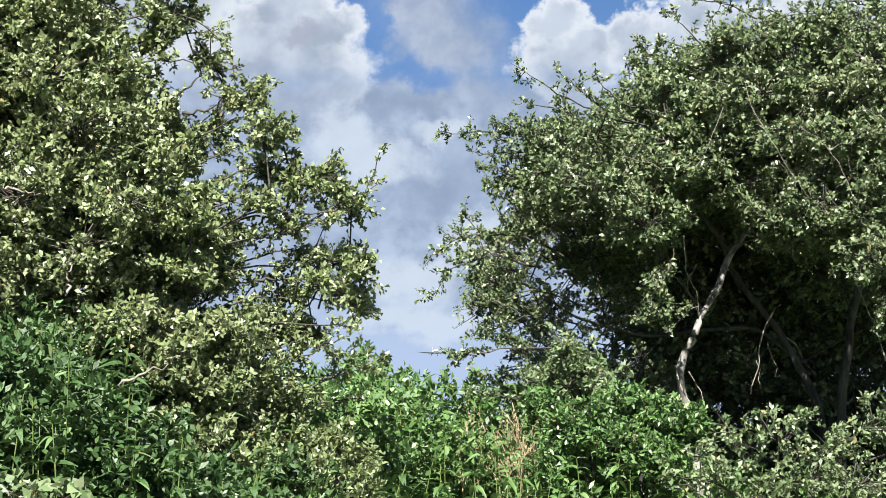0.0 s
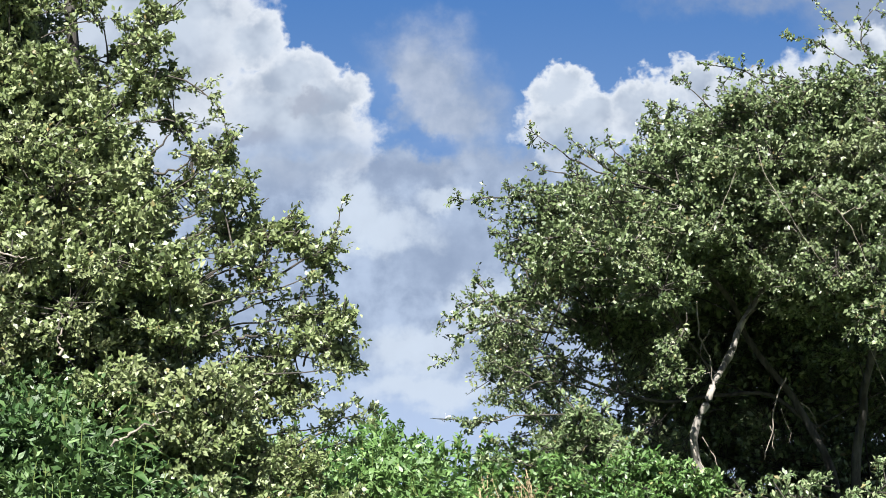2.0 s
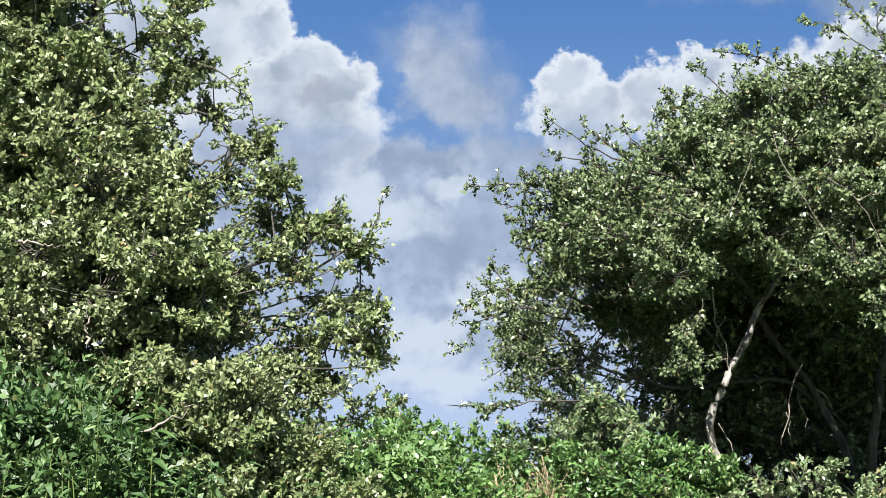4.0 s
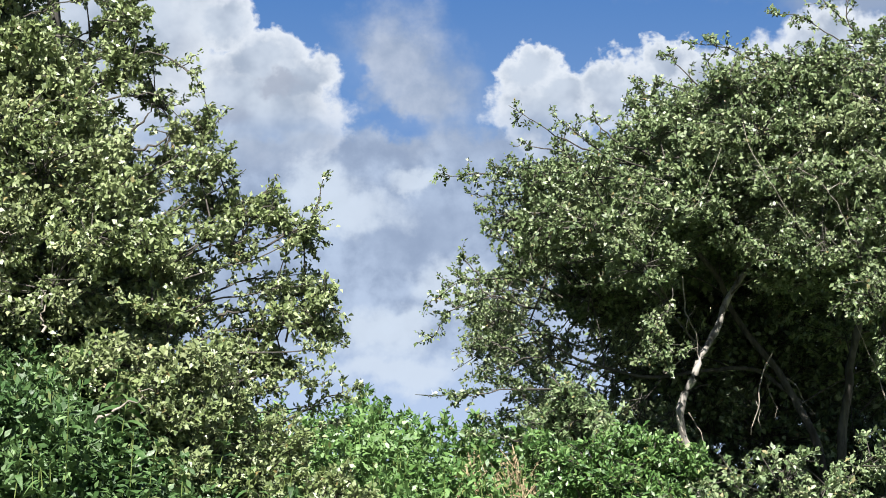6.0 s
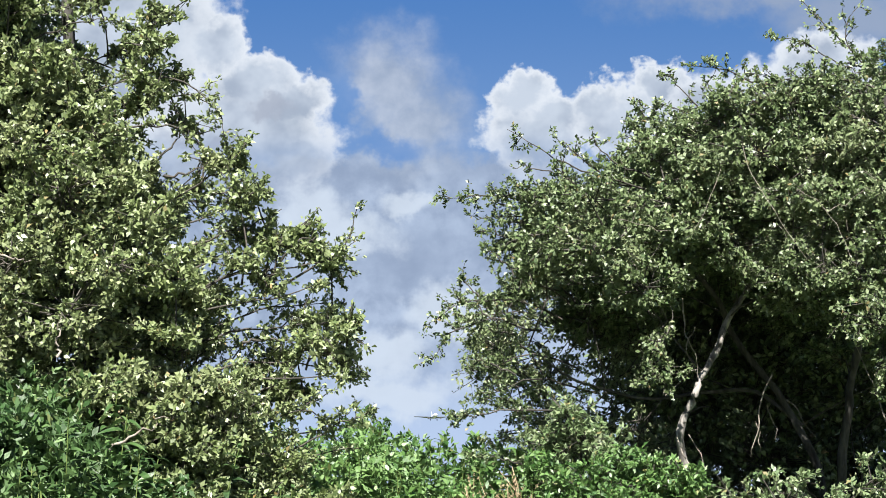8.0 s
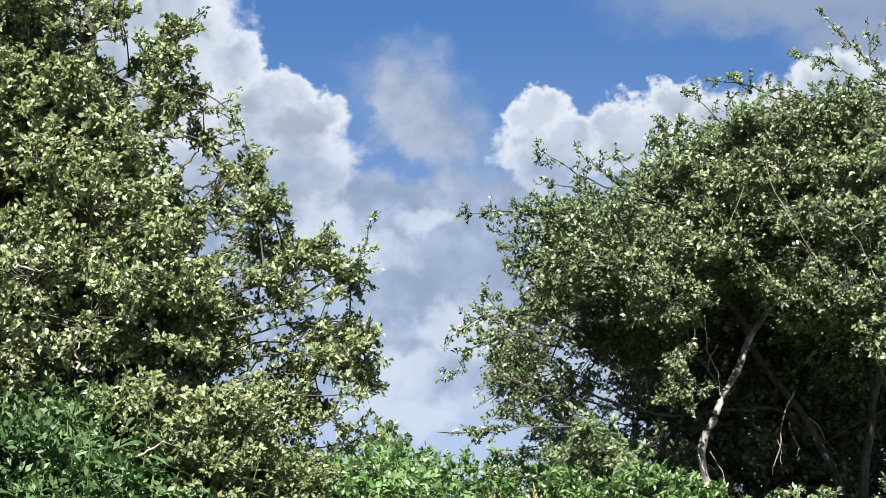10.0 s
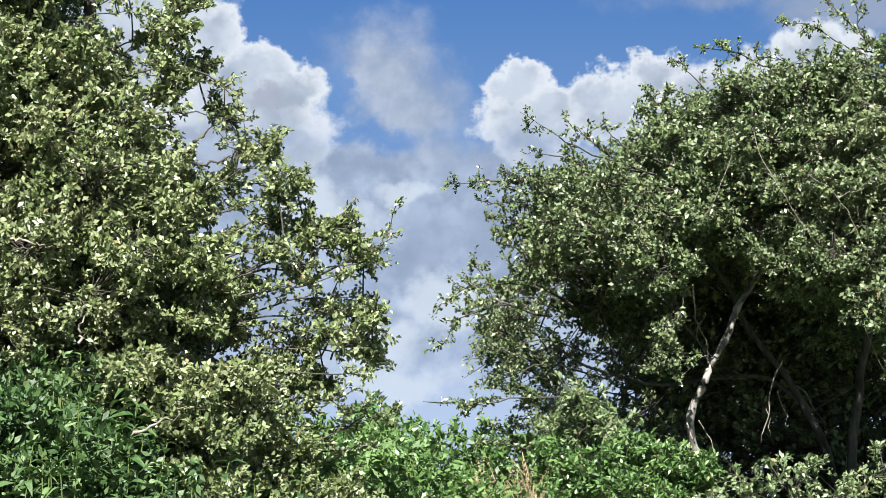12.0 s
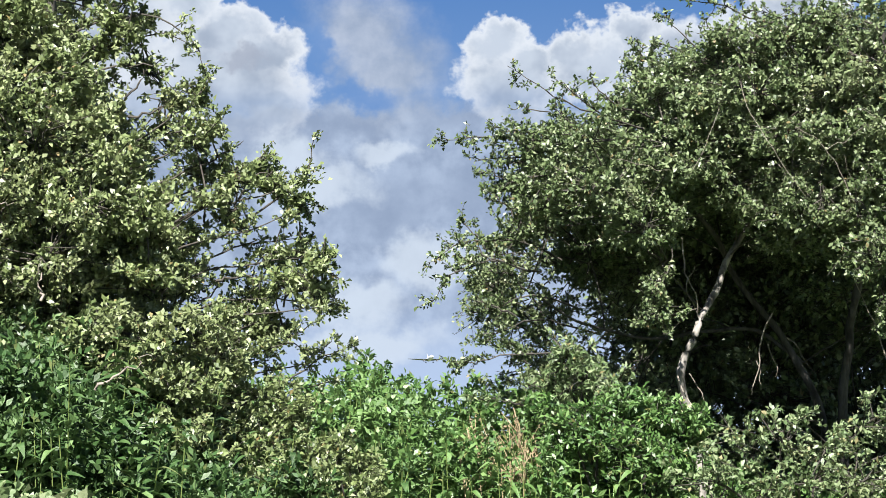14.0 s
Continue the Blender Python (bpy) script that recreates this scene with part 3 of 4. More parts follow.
    # a second rank of leaf farther back closes the hedge, added to block backlight
    for root, p in grow_order(fill(rng, 66, edge * (0, 1) - (0.35, 0), (0.9, 3.2), (2.6, 3.6), 1.6, 0.29), stems):
        r = rng.uniform(0.36, 0.5)
        boughs.append(branch(tree, root, p, (r, r, r), rng, 0.06, HAW_R, 34, 14, shape=BLADE_PLAIN))
    # hidden boughs added behind the crown to keep light out of the inside
    for root, p in grow_order(fill(rng, 40, edge * (0, 1) - (0.5, 0), (3.0, 4.0), (1.0, 1.9), 1.2, 0.25), stems):
        r = rng.uniform(0.3, 0.4)
        boughs.append(branch(tree, root, p, (r, r, r * 0.7), rng, 0.050, HAW_R, 34, 16, shape=BLADE_PLAIN))
    # thin leaf at the skirt
    for p in fill(rng, 44, edge + (0.12, 0), (1.75, 2.85), (0.6, 1.8), 0.0, 0.2):
        if p[0] > np.interp(p[2], edge[:, 1], edge[:, 0]) + 1.05:
            continue
        r = rng.uniform(0.2, 0.3)
        boughs.append(branch(tree, p + (0.22, -0.05, 0.26), p, (r, r, r * 0.8), rng, 0.024, HAW_R, 20, 26))
    for _ in range(44):
        z = rng.uniform(1.95, 3.949)
        p = np.array([np.interp(z, edge[:, 1], edge[:, 0]) + rng.uniform(0.1, 0.3), rng.uniform(-0.6, 0.5), z])
        d = np.array([-rng.uniform(0.10, 0.30), rng.normal(0, 0.06), rng.uniform(-0.06, 0.2)])
        boughs.append(shoot(tree, [p, p + d * 0.6 + (0, 0, 0.02), p + d], rng, 0.022, HAW_R, 9, 15, 0.07, 0.005))
    for _ in range(26):
        x = rng.uniform(-0.9, 0.95)
        p = np.array([x, rng.uniform(-0.7, 0.3), np.interp(x, roof[:, 0], roof[:, 1]) - rng.uniform(0.05, 0.2)])
        d = np.array([rng.normal(-0.14, 0.12), rng.normal(0, 0.06), rng.uniform(0.03, 0.17)])
        boughs.append(shoot(tree, [p, p + d * 0.6 + (0.02, 0, 0), p + d], rng, 0.022, HAW_R, 9, 16, 0.07, 0.005))
    for path, side in (
        ([(0.54, 12.9, 3.36), (0.25, 12.9, 3.42), (0.012, 12.9, 3.40)], 34),
        ([(0.75, 12.9, 3.36), (0.5, 12.9, 3.43), (0.25, 12.9, 3.44)], 28),
        ([(0.7, 12.9, 3.25), (0.45, 12.9, 3.31), (0.2, 12.9, 3.29)], 26),
        ([(0.743, 12.9, 3.551), (0.569, 12.9, 3.64), (0.38, 12.9, 3.77)], 8),
        ([(0.656, 12.9, 3.507), (0.511, 12.9, 3.551), (0.374, 12.9, 3.575)], 6),
        ([(0.83, 12.9, 3.536), (0.685, 12.9, 3.67), (0.592, 12.9, 3.729)], 9),
        ([(0.917, 12.9, 3.581), (0.83, 12.9, 3.67), (0.807, 12.9, 3.723)], 7),
        ([(0.395, 12.9, 2.874), (0.104, 12.9, 2.859), (-0.055, 12.9, 2.751)], 20),
        ([(0.279, 12.9, 2.786), (0.046, 12.9, 2.699), (-0.026, 12.9, 2.57)], 18),
        ([(0.482, 12.9, 2.611), (0.279, 12.9, 2.523), (0.142, 12.9, 2.486)], 14),
        ([(0.569, 12.9, 2.465), (0.337, 12.9, 2.421), (0.215, 12.9, 2.343)], 14),
        ([(0.569, 12.9, 2.30), (0.3, 12.9, 2.29), (0.18, 12.9, 2.25), (0.06, 12.9, 2.245)], 28),
        ([(0.424, 12.9, 3.168), (0.279, 12.9, 3.227), (0.2, 12.9, 3.238)], 12),
        ([(1.352, 12.9, 3.877), (1.251, 12.9, 3.982), (1.184, 12.9, 4.05)], 9),
        ([(1.149, 12.9, 3.729), (1.062, 12.9, 3.848), (1.05, 12.9, 3.907)], 8),
        ([(1.642, 12.9, 4.026), (1.468, 12.9, 4.086), (1.323, 12.9, 4.104)], 10),
        ([(2.4, 12.9, 3.95), (2.32, 12.9, 4.06), (2.18, 12.9, 4.145), (1.945, 12.9, 4.377), (1.87, 12.9, 4.5)], 20),
        ([(2.2, 12.9, 4.1), (2.06, 12.9, 4.116), (1.916, 12.9, 4.232), (1.713, 12.9, 4.247)], 16),
        ([(2.3, 12.9, 4.02), (2.12, 12.9, 4.2), (2.15, 12.9, 4.34), (2.24, 12.9, 4.46)], 14),
        ([(2.25, 12.9, 4.0), (2.0, 12.9, 4.04), (1.8, 12.9, 4.03), (1.6, 12.9, 4.06)], 26),
        ([(1.4, 12.9, 3.75), (1.22, 12.9, 3.88), (1.13, 12.9, 3.9)], 20),
        ([(1.5, 12.9, 3.85), (1.4, 12.9, 3.98), (1.47, 12.9, 4.1)], 12),
        ([(1.3, 12.9, 3.7), (1.17, 12.9, 3.8), (1.05, 12.9, 3.8)], 18),
    ):
        boughs.append(shoot(tree, np.array([np.array(path[0]) + (0.25, 0.12, -0.08), *path]) - base, rng, 0.022, HAW_R, side, 17, 0.085, 0.006))
    for path, thick in (
        ([(1.245, 12.75, 2.859), (1.256, 12.75, 2.686), (1.308, 12.75, 2.57), (1.316, 12.75, 2.455)], 0.0045),
        ([(1.313, 12.8, 2.719), (1.29, 12.8, 2.603), (1.321, 12.8, 2.458)], 0.003),
        ([(1.145, 12.7, 2.36), (1.231, 12.7, 2.452), (1.311, 12.7, 2.495)], 0.0034),
        ([(1.19, 12.6, 2.15), (1.25, 12.6, 1.991), (1.355, 12.6, 1.808)], 0.0045),
        ([(1.25, 12.6, 2.161), (1.309, 12.6, 2.062), (1.321, 12.6, 1.935), (1.258, 12.6, 1.949)], 0.0034),
        ([(1.728, 13, 2.484), (1.62, 13, 2.296), (1.582, 13, 2.091), (1.611, 13, 2.062)], 0.005),
        ([(1.801, 13, 2.355), (1.889, 13, 2.267), (1.947, 13, 2.164)], 0.0034),
        ([(1.699, 13, 2.325), (1.719, 13, 2.237), (1.737, 13, 2.15)], 0.003),
        ([(1.64, 13, 2.237), (1.655, 13, 2.179), (1.661, 13, 2.091)], 0.0025),
        ([(1.146, 12.8, 2.372), (1.175, 12.8, 2.473), (1.14, 12.8, 2.632)], 0.003),
        ([(1.953, 12.3, 3.291), (2.036, 12.3, 3.179), (2.091, 12.3, 3.039)], 0.002),
        ([(1.677, 12.3, 3.179), (1.815, 12.3, 3.039), (1.953, 12.3, 2.871)], 0.002),
        ([(1.737, 12.05, 3.326), (1.846, 12.05, 3.243), (1.941, 12.05, 3.119), (1.995, 12.05, 2.982)], 0.0032),
        ([(1.886, 12.05, 3.207), (1.968, 12.05, 3.271), (2.063, 12.05, 3.312)], 0.0028),
        ([(0.866, 12.0, 3.168), (0.988, 12.0, 3.157), (1.123, 12.0, 3.113)], 0.003),
        ([(1.48, 12.05, 3.533), (1.52, 12.05, 3.34), (1.615, 12.05, 3.174), (1.778, 12.05, 2.982)], 0.003),
        ([(1.231, 12.0, 3.113), (1.325, 12.0, 3.25), (1.366, 12.0, 3.415)], 0.003),
        ([(2.295, 12.9, 2.233), (2.223, 12.9, 2.465), (2.135, 12.9, 2.669)], 0.004),
    ):
        stem(tree, np.array(path) - base, thick * (0.6 if path[0][1] < 12.4 else 1.0), thick * 0.3, rng, "dead_stem", DEADWOOD, "bleached bare stem", 6, 0.12, 0.006)
    return tree, boughs


RIGHT_TREE, RIGHT_BOUGHS = right_hawthorn()


# ---- shrubs ----
def shrub(name, label, category, base, hearts, mat, leaf, rng, count=44, per=15, width=1.0):
    ob = tagged(new(name), label, category)
    base = np.array(base, float)
    ob.location = base
    out = []
    stems = []
    for k in range(3):
        a = rng.uniform(-0.3, 0.3, 2)
        top = np.mean([h[0] for h in hearts], 0) - base
        stems.append(stem(ob, [(a[0] * 0.2, a[1] * 0.2, -0.03), (a[0], a[1], top[2] * 0.45), (top[0] * 0.6 + a[0] * 0.5, top[1] + 0.25, top[2] - 0.1)], 0.009, 0.004, rng, "stem", TWIG, sides=6))
    for h, r in hearts:
        p = np.array(h) - base
        out.append(branch(ob, nearest_on(stems, p, 0.25), p, (r, r, r * 0.85), rng, leaf, mat, count, per, 0.010, width=width))
    return ob, out


rng = np.random.default_rng(5)
SHRUBS = []
SHRUBS += shrub("sallow", "pale green sallow bush at the foot of the old hawthorn", "shrub", (0.736, 12.3, 0.0), [((0.626, 12.2, 2.231), 0.09), ((0.724, 12.2, 2.138), 0.11), ((0.556, 12.3, 2.115), 0.09), ((0.819, 12.1, 2.057), 0.1)], PALE, 0.034, rng, 30, 24, 0.6)[1]
SHRUBS += shrub("elm_sucker", "bright green elm suckers between nettles and hawthorn", "shrub", (0.819, 11.9, 0.0), [((0.88, 12.0, 1.994), 0.13), ((1.015, 12.0, 1.94), 0.12), ((1.155, 12.0, 1.844), 0.1), ((0.739, 11.9, 1.903), 0.14), ((0.475, 12.0, 1.959), 0.12), ((0.605, 11.9, 1.85), 0.14), ((0.839, 11.8, 1.782), 0.15), ((1.051, 11.8, 1.729), 0.14), ((1.17, 11.8, 1.9), 0.07)], NETTLE, 0.030, rng, 40, 34, 0.75)[1]
SHRUBS += shrub("bramble", "grey-green bramble bush below the dark hawthorn", "shrub", (1.712, 11.6, 0.0), [((1.361, 11.5, 1.751), 0.2), ((1.567, 11.5, 1.841), 0.2), ((1.79, 11.6, 1.779), 0.2), ((1.981, 11.5, 1.893), 0.2), ((1.667, 11.3, 1.622), 0.24), ((1.426, 11.4, 1.572), 0.22), ((1.921, 11.3, 1.622), 0.24), ((2.214, 11.5, 1.751), 0.26), ((1.184, 11.3, 1.622), 0.2)], PALE, 0.028, rng, 18, 28, 0.9)[1]
SHRUBS += shrub("young_maple", "pale young maple leaves at the foot of the hedge", "shrub", (-1.506, 9.0, 0.0), [((-1.489, 8.9, 1.562), 0.11), ((-1.349, 8.9, 1.528), 0.09), ((-1.649, 8.9, 1.578), 0.1)], PALE, 0.052, rng, 18, 10, 1.1)[1]
SHRUBS += shrub("young_hawthorn", "low olive-green hawthorn shoots below the taller tree", "shrub", (-0.629, 10.6, 0.0), [((-0.672, 10.9, 1.939), 0.18), ((-0.756, 10.7, 1.813), 0.16), ((-0.529, 10.5, 1.621), 0.17), ((-0.735, 10.4, 1.644), 0.2), ((-0.387, 10.5, 1.562), 0.15), ((-0.347, 10.7, 1.645), 0.13), ((-0.471, 10.8, 1.742), 0.14)], HAW, 0.025, rng, 40, 40, 1.0)[1]


# ---- nettles and other tall herbs ----
def blade_mesh(name, mat, droop, width):
    """One toothed leaf, bent along its length."""
    s = np.array([0.0, 0.13, 0.3, 0.5, 0.72, 0.9, 1.0])
    w = np.array([0.02, 0.2, 0.26, 0.235, 0.16, 0.06, 0.0]) * width
    zz = -droop * s ** 2 + 0.05 * s
    mid = np.stack([s, np.zeros(7), zz], -1)
    lf = np.stack([s + 0.02, w, zz + w * 0.32], -1)
    rt = np.stack([s + 0.02, -w, zz + w * 0.32], -1)
    v = np.concatenate([mid, lf, rt])
    q = [(i, i + 1, i + 8, i + 7) for i in range(6)] + [(i, i + 14, i + 15, i + 1) for i in range(6)]
    return mesh_from(name, v, q, mat)


def herb(name, label, category, group, height, pairs, leaf, meshes, rng, upper=0.75, lean=0.05):
    """An upright herb with crossed pairs of leaves on its stem."""
    ob = tagged(new(name), label, category, group)
    top = np.array([rng.normal(0, lean), rng.normal(0, lean), height])
    t = np.linspace(0, 1, 8)[:, None]
    line = top * t + np.array([rng.normal(0, 0.03), rng.normal(0, 0.03), 0]) * np.sin(np.pi * t)
    part("stem", mesh_from("stem", *tubes(line[None], np.linspace(0.005, 0.002, 8)[None], 5), STEM), ob)
    for k in range(pairs):
        f = 1 - upper / height * (k / (pairs - 1)) ** 1.1
        p = np.array([np.interp(f, t[:, 0], line[:, i]) for i in range(3)])
        size = leaf * min(1.0, 0.45 + 0.22 * k) * rng.uniform(0.8, 1.15)
        a0 = k * 90 + rng.uniform(-25, 25)
        for side in (0, 180):
            lf = part("leaf", meshes[rng.integers(len(meshes))], ob)
            lift = rng.uniform(-2, 32) if k > 1 else rng.uniform(30, 60)
            m = pose(*p, rng.uniform(-25, 25), -lift, a0 + side + rng.uniform(-12, 12))
            lf.matrix_basis = m @ Matrix.Diagonal((size, size, size, 1))
    return ob


NETTLE_LEAVES = [blade_mesh("nettle_leaf", NETTLE, d, w) for d, w in ((0.35, 0.75), (0.6, 0.85), (0.95, 0.8))]
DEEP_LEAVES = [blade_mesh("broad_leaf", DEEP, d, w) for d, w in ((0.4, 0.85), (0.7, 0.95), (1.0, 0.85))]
HERBS = []


def plant_field(kinds, spots, rng, tilt=9):
    """Sets plants with their tops at the given heights, each from the kind that is tall enough to root in the ground."""
    used = set()
    for x, y, h in spots:
        src, hh = min((k for k in kinds if k[1] >= h), key=lambda k: k[1], default=kinds[-1])
        m = pose(x, y, h - hh, rng.uniform(-tilt, tilt), rng.uniform(-tilt, tilt), rng.uniform(0, 360))
        if src.name in used:
            HERBS.append(copy_thing(src, m))
        else:
            used.add(src.name)
            src.matrix_basis = m
            HERBS.append(src)
    for src, _ in kinds:
        if src.name not in used:
            for ob in (*src.children, src):
                bpy.data.objects.remove(ob)


# top line of the bank: across, up
BANK_TOP = np.array([
        (-0.889, 2.164),
        (-0.655, 2.194),
        (-0.421, 2.208),
        (-0.246, 2.205),
        (-0.012, 2.132),
        (0.135, 2.179),
        (0.339, 2.106),
        (0.632, 2.077),
        (0.924, 2.048),
        (1.216, 1.916),
        (1.363, 1.786),
        (1.655, 1.626),
])

DEEP_X, DEEP_Z = (-1.8, -1.35, -1.15, -0.85, -0.6), (2.355, 2.237, 1.98, 1.831, 1.661)


def herb_bank():
    rng = np.random.default_rng(31)
    kinds = []
    for k in range(9):
        h = 1.35 + 0.1 * k
        kinds.append((herb("nettle", "tall green nettle with drooping toothed leaves in the gap", "nettle", "nettles in the gap", h, 8 + k % 2, 0.066 + 0.008 * (k % 3), NETTLE_LEAVES, rng, 0.40, 0.09), h))
    spots = []
    for y, n, dz in ((13.5, 32, -0.02), (12.9, 32, -0.07), (12.3, 34, -0.17), (11.7, 32, -0.28), (11.2, 24, -0.38)):
        for j in range(n):
            x = -0.95 + 2.6 * (j + rng.random()) / n
            h = EYE + (np.interp(x * 13 / y, BANK_TOP[:, 0], BANK_TOP[:, 1]) - EYE) * y / 13 + dz + rng.normal(0, 0.035)
            spots.append((x, y + rng.uniform(-0.3, 0.3), h))
    plant_field(kinds, spots, rng)
    kinds = []
    for k in range(11):
        h = 1.2 + 0.12 * k
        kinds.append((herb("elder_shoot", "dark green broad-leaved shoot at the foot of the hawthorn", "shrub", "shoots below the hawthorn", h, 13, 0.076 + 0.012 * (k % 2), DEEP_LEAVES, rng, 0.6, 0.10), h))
    spots = []
    for y, n, dz in ((10.3, 20, 0.0), (9.9, 20, -0.12), (9.5, 20, -0.24), (9.1, 18, -0.36)):
        for j in range(n):
            x = -1.85 + 1.35 * (j + rng.random()) / n
            h = EYE + (np.interp(x * 9.5 / y, DEEP_X, DEEP_Z) - EYE) * y / 9.5 + dz + rng.normal(0, 0.04)
            spots.append((x, y + rng.uniform(-0.2, 0.2), h))
    plant_field(kinds, spots, rng)


herb_bank()


def undergrowth():
    """Dense low leaf behind and between the herbs, too thick to count."""
    rng = np.random.default_rng(41)
    bits = []
    for _ in range(540):
        y = rng.uniform(11.4, 14.6)
        x = rng.uniform(-2.4, 2.9)
        top = EYE + (np.interp(x * 13 / y, BANK_TOP[:, 0], BANK_TOP[:, 1]) - EYE) * y / 13 - 0.17 * max(0.0, 13.4 - y) - 0.05
        h = top - 0.75 * rng.random() ** 1.4
        tw = twigs_in(rng, np.array([x, y, h]), np.array([0.20, 0.20, 0.17]), 11, np.array([x, y, h - 0.3]))
        bits.append(foliage_on(tw, 23, 0.042, rng, width=0.75, shape=BLADE_PLAIN))
    me = mesh_from("undergrowth", *join(*bits), NETTLE)
    tagged(new("undergrowth", me), "thick green undergrowth filling the foot of the hedge", "undergrowth", kind="stuff")
    bits = []
    for _ in range(330):
        y, x = rng.uniform(9.3, 10.7), rng.uniform(-2.1, -0.45)
        top = EYE + (np.interp(x * 9.5 / y, DEEP_X, DEEP_Z) - EYE) * y / 9.5 - 0.2 * max(0.0, 10.2 - y) - 0.10
        h = top - 0.8 * rng.random() ** 1.3
        tw = twigs_in(rng, np.array([x, y, h]), np.array([0.17, 0.17, 0.15]), 10, np.array([x, y, h - 0.3]))
        bits.append(foliage_on(tw, 22, 0.040, rng, width=0.75, shape=BLADE_PLAIN))
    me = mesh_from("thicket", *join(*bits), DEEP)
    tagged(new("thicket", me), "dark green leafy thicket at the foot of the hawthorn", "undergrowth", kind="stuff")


undergrowth()


def dry_stalks():
    rng = np.random.default_rng(7)
    spot = (0.275, 12.1, 1.854)
    for i in range(13):
        ob = tagged(new("dock_stalk"), "dry brown dock stalk with seed clusters among nettles", "plant", "dry dock stalks")
        ob.location = (spot[0] + rng.normal(0, 0.07), spot[1] + rng.uniform(-0.1, 0.1), 0)
        h = spot[2] + rng.uniform(-0.08, 0.07)
        lean = rng.normal(0, 0.13, 2)
        t = np.linspace(0, 1, 7)[:, None]
        line = np.array([lean[0], lean[1], h]) * t + np.array([0.02, 0, 0]) * np.sin(3 * t)
        arms = []
        for k in range(9):
            f = rng.uniform(0.86, 0.99)
            p = np.array([np.interp(f, t[:, 0], line[:, j]) for j in range(3)])
            d = np.array([rng.normal(0, 0.05), rng.normal(0, 0.05), rng.uniform(0.06, 0.13)])
            arms.append(p + d * np.linspace(0, 1, 4)[:, None])
        arms = np.array(arms)
        part("stalk", mesh_from("stalk", *join(tubes(line[None], np.linspace(0.004, 0.0025, 7)[None], 5), tubes(arms, np.broadcast_to(np.linspace(0.003, 0.0015, 4), (9, 4)), 4)), DRY), ob)
        tagged(part("seed_head", mesh_from("seeds", *foliage_on(arms, 12, 0.009, rng, 0.1, 1.2, 0.3, 1.2, 0.006), DRY), ob, "brown papery seeds"), kind="stuff")


dry_stalks()


# ---- airliner on approach ----
def airliner():
    white = plain_material("white_paint", (0.74, 0.75, 0.77), (0.82, 0.82, 0.83), 0.4, 0.35, 0.02, 0.01)
    # darkened grey: the shade under the wings is put into the colour
    grey = plain_material("shaded_grey", (0.11, 0.12, 0.14), (0.16, 0.17, 0.19), 0.5, 0.45, 0.02, 0.01)
    dark = plain_material("engine_dark", (0.05, 0.05, 0.06), (0.10, 0.10, 0.11), 1.0, 0.5, 0.02, 0.01)
    ob = tagged(new("airliner"), "white twin-engined airliner with its wheels down", "aeroplane")
    # nose along -y
    s = np.array([0, .01, .03, .06, .10, .16, .3, .5, .68, .8, .9, .97, 1.0])
    r = np.array([.02, .25, .5, .72, .88, 1, 1, 1, 1, .82, .52, .24, .06]) * 3.3
    zz = np.array([-.9, -.85, -.7, -.45, -.25, 0, 0, 0, 0, .5, 1.3, 1.9, 2.1])
    line = np.stack([np.zeros(13), -30 + 60 * s, zz], -1)
    part("fuselage", mesh_from("fuselage", *tubes(line[None], r[None], 20), white), ob)

    def slab(name, a, b, ca, cb, thick, mat, upright=False):
        a, b = np.array(a, float), np.array(b, float)
        rows = []
        for t in np.linspace(0, 1, 6):
            p, c, th = a + (b - a) * t, ca + (cb - ca) * t, thick * (1 - 0.65 * t)
            n = np.array([1.0, 0, 0]) if upright else np.array([0, 0, 1.0])
            for cy, k in ((0, 0), (.1, .8), (.4, 1), (1, .1), (1, -.1), (.4, -.6), (.1, -.6), (0, 0)):
                rows.append(p + np.array([0, c * cy, 0 if upright else -0.16 * c * max(0.0, cy - 0.3)]) + n * th * k * 0.5)
        q = [(8 * i + j, 8 * i + (j + 1) % 8, 8 * i + 8 + (j + 1) % 8, 8 * i + 8 + j) for i in range(5) for j in range(8)]
        q.append((40, 41, 42, 43)), q.append((44, 45, 46, 47))
        part(name, mesh_from(name, np.array(rows), q, mat, False), ob)

    for sx in (-1, 1):
        slab("wing", (sx * 2.0, -8, -1.6), (sx * 30, 11, 1.2), 12, 2.6, 1.5, grey)
        slab("tailplane", (sx * 1.0, 22, 1.4), (sx * 9.8, 28, 2.4), 6, 2.0, 0.6, grey)
        e = np.array([(sx * 9.6, y, -3.4) for y in (-11, -10.8, -9, -6, -4.5)], float)
        part("engine", mesh_from("engine", *tubes(e[None], np.array([[1.35, 1.6, 1.7, 1.4, .7]]), 16), grey), ob)
        f = np.array([(sx * 9.6, -10.7, -3.4), (sx * 9.6, -10.2, -3.4)], float)
        part("engine_fan", mesh_from("fan", *tubes(f[None], np.array([[1.3, 0.05]]), 16), dark), ob)
        g = np.array([(sx * 5.2, 2, -1.5), (sx * 5.3, 2, -5.6)], float)
        part("landing_gear", mesh_from("gear", *join(tubes(g[None], np.array([[.3, .3]]), 8), tubes(np.array([[(sx * 4.5, 2, -5.4), (sx * 6.1, 2, -5.4)]]), np.array([[.75, .75]]), 12)), dark), ob)
    part("landing_gear", mesh_from("gear", *join(tubes(np.array([[(0, -23, -2), (0, -23, -5.2)]]), np.array([[.2, .2]]), 8), tubes(np.array([[(-.5, -23, -5.2), (.5, -23, -5.2)]]), np.array([[.55, .55]]), 12)), dark), ob)
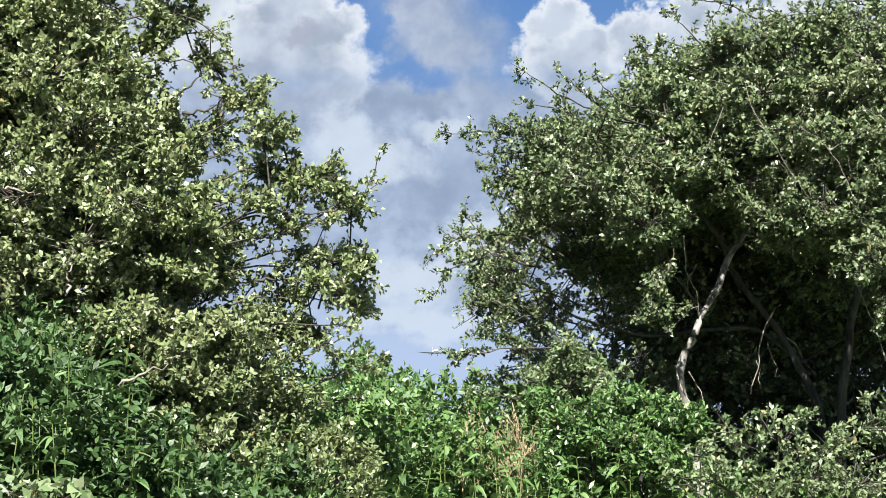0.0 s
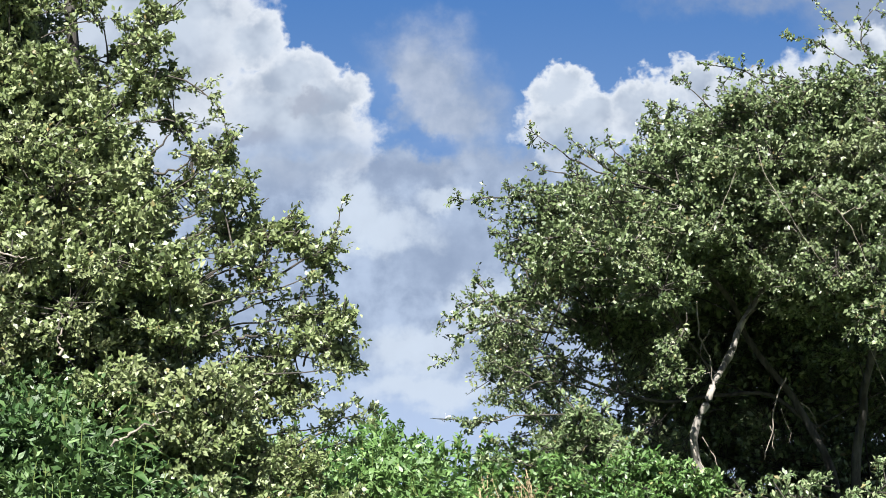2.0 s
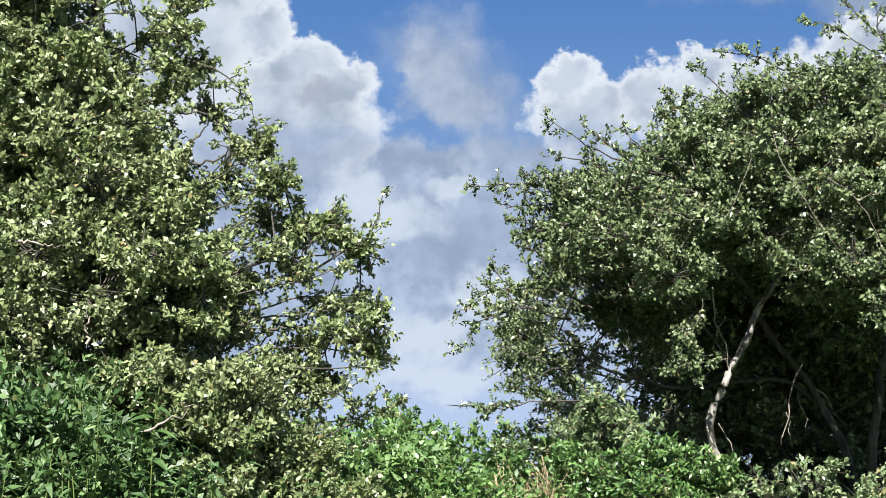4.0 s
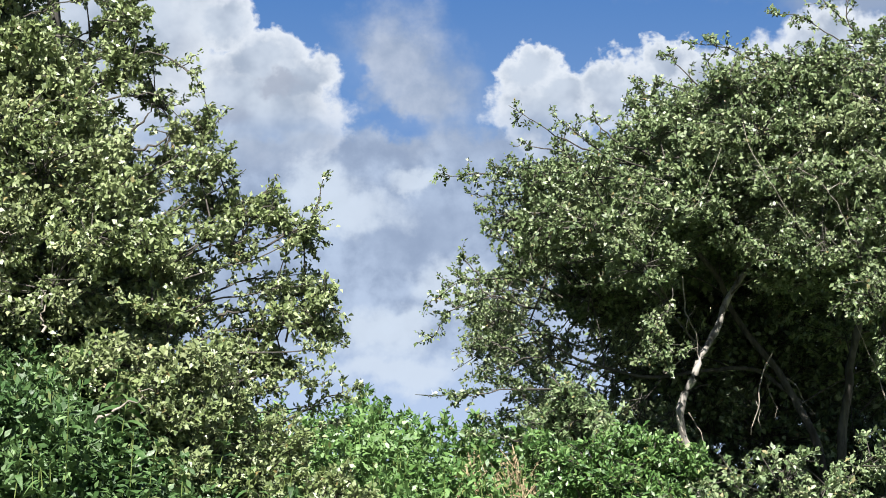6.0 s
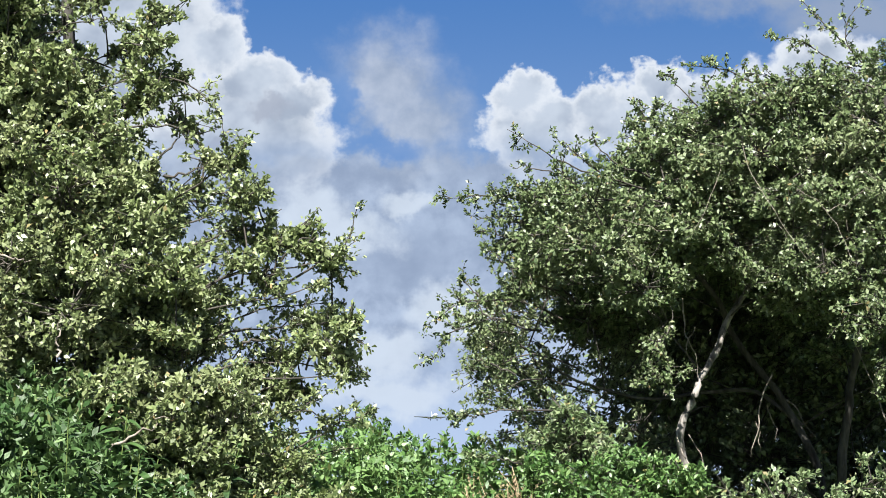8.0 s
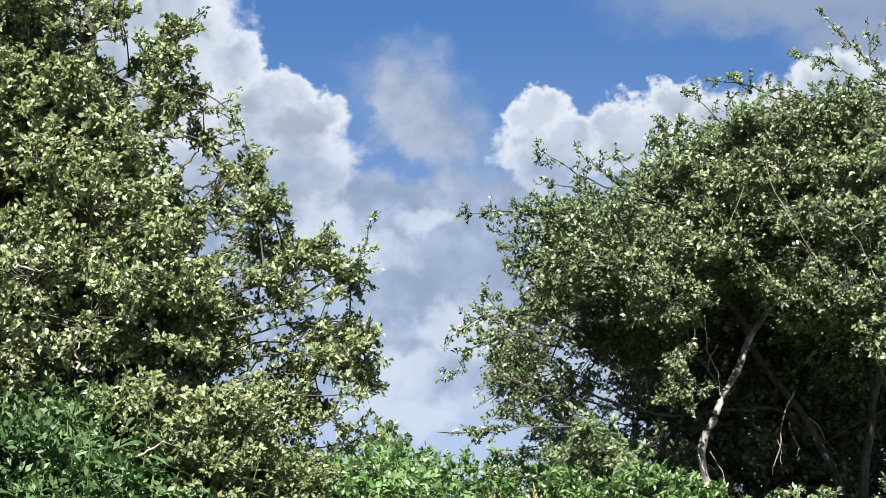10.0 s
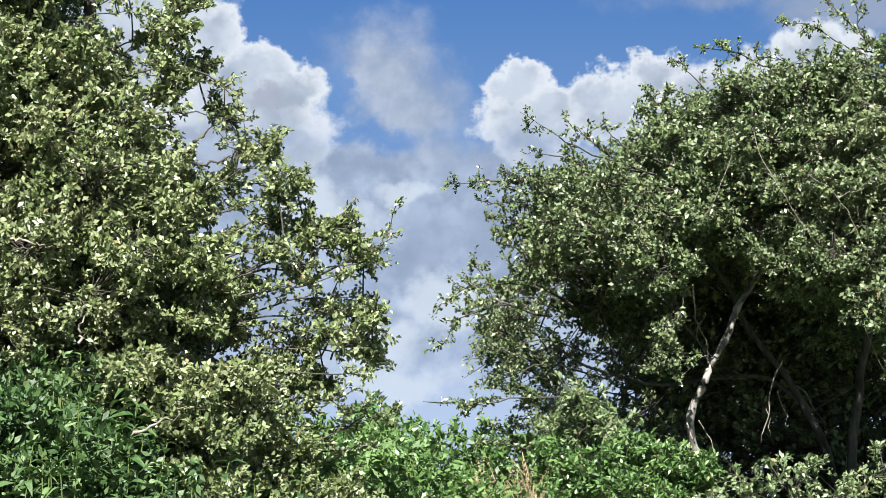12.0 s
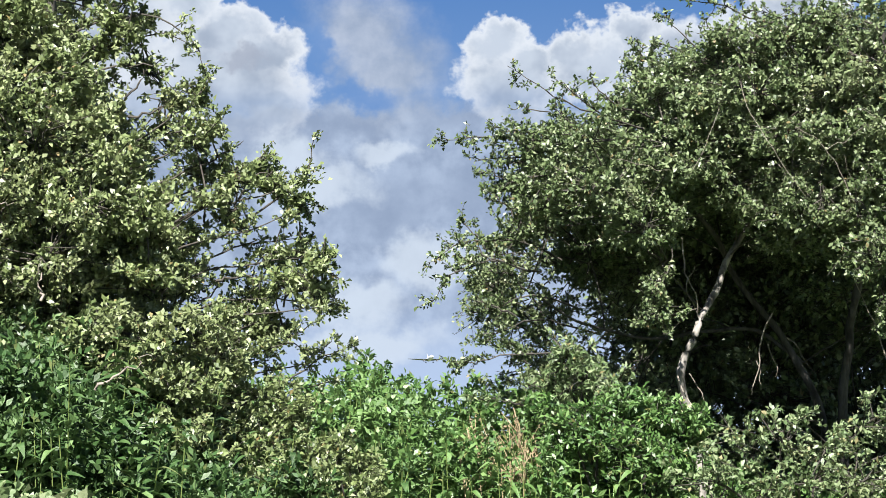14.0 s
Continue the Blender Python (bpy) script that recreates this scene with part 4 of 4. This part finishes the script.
    slab("fin", (0, 17, 2.4), (0, 27, 11.5), 9, 3.4, 0.9, white, True)
    return ob


PLANE = airliner()


# ---- what moves ----
GUST = np.array([
    (0, 1.50),
    (0.25, 0.00),
    (0.5, -1.25),
    (0.75, 0.75),
    (1, 2.12),
    (1.5, 0.70),
    (2, -0.82),
    (2.5, -1.20),
    (2.7, -1.00),
    (3.2, 0.25),
    (3.7, 0.75),
    (4.3, -0.38),
    (4.8, -1.25),
    (5, -0.55),
    (5.5, -1.00),
    (6, -1.15),
    (6.5, 0.25),
    (7, 0.82),
    (7.5, 0.60),
    (8, 0.55),
    (8.2, 0.75),
    (8.7, 0.12),
    (9.2, -0.62),
    (9.8, 0.00),
    (10.3, 0.50),
    (10.5, 0.68),
    (11, 1.45),
    (11.5, 1.93),
    (12, 1.75),
    (12.5, 1.25),
    (12.8, -0.75),
    (13, -1.38),
    (13.5, -1.95),
    (14, -1.35),
])


def gust(t):
    return float(np.interp(t, GUST[:, 0], GUST[:, 1]))


def motions():
    rng = np.random.default_rng(77)
    # clouds drift to the left and sink a little
    walk(SKY, [(t, pose(0, 0, EYE, 0.35 * (14 - t) / 14, 0, -1.25 * (14 - t) / 14)) for t in (0, 3.5, 7, 10.5, 14)])
    # the airliner comes on, almost head-on
    rows = []
    for t in (0, 3.5, 7, 10.5, 12, 13, 14):
        d = 4560 - 65 * t
        side, up = -0.11 - 0.06 * max(0.0, t - 12), 2.97
        rows.append((t, pose(d * math.tan(radians(side)), d, EYE + d * math.tan(radians(up)), -3, 0, 8)))
    walk(PLANE, rows)
    # the hawthorn by the gap rocks in the wind, its upper boughs most
    base = LEFT_TREE.location.copy()
    times = [round(float(t), 2) for t in GUST[:, 0]]
    walk(LEFT_TREE, [(t, pose(*base, 0.15 * gust(t), 0.6 * gust(t), 0)) for t in times])
    for ob in LEFT_BOUGHS:
        p = ob.location.copy()
        k = max(0.0, min(1.0, (p.z - 0.6) / 2.0))
        # outer boughs at mid height are pushed furthest to the side
        push = 0.068 * max(0.0, min(1.0, p.x + 0.25)) * (0.25 + 0.75 * math.exp(-((p.z - 3.0) / 0.5) ** 2))
        ph, amp = rng.uniform(0, 6.28), rng.uniform(0.6, 1.3)
        walk(ob, [(t, pose(p.x + push * gust(t), p.y, p.z - 0.15 * push * gust(t), 1.6 * amp * math.sin(3.1 * t + ph), 1.3 * k * amp * gust(t) + 1.6 * math.sin(4.3 * t + ph * 1.7), 1.6 * math.sin(2.3 * t + ph)))
                  for t in times])
    steps = [i * 0.5 for i in range(29)]
    for ob in RIGHT_BOUGHS[::2] + SHRUBS:
        p = ob.location.copy()
        ph, amp = rng.uniform(0, 6.28), rng.uniform(0.4, 1.0)
        walk(ob, [(t, pose(*p, 1.1 * amp * math.sin(3.3 * t + ph), 1.2 * amp * math.sin(2.6 * t + ph * 1.7), 0)) for t in steps])
    for ob in HERBS[::2]:
        m = ob.matrix_basis.copy()
        ph, amp = rng.uniform(0, 6.28), rng.uniform(0.5, 1.3)
        walk(ob, [(t, m @ pose(0, 0, 0, 1.0 * amp * math.sin(3.7 * t + ph), 1.2 * amp * math.sin(2.9 * t + ph * 1.7), 0)) for t in steps])


motions()
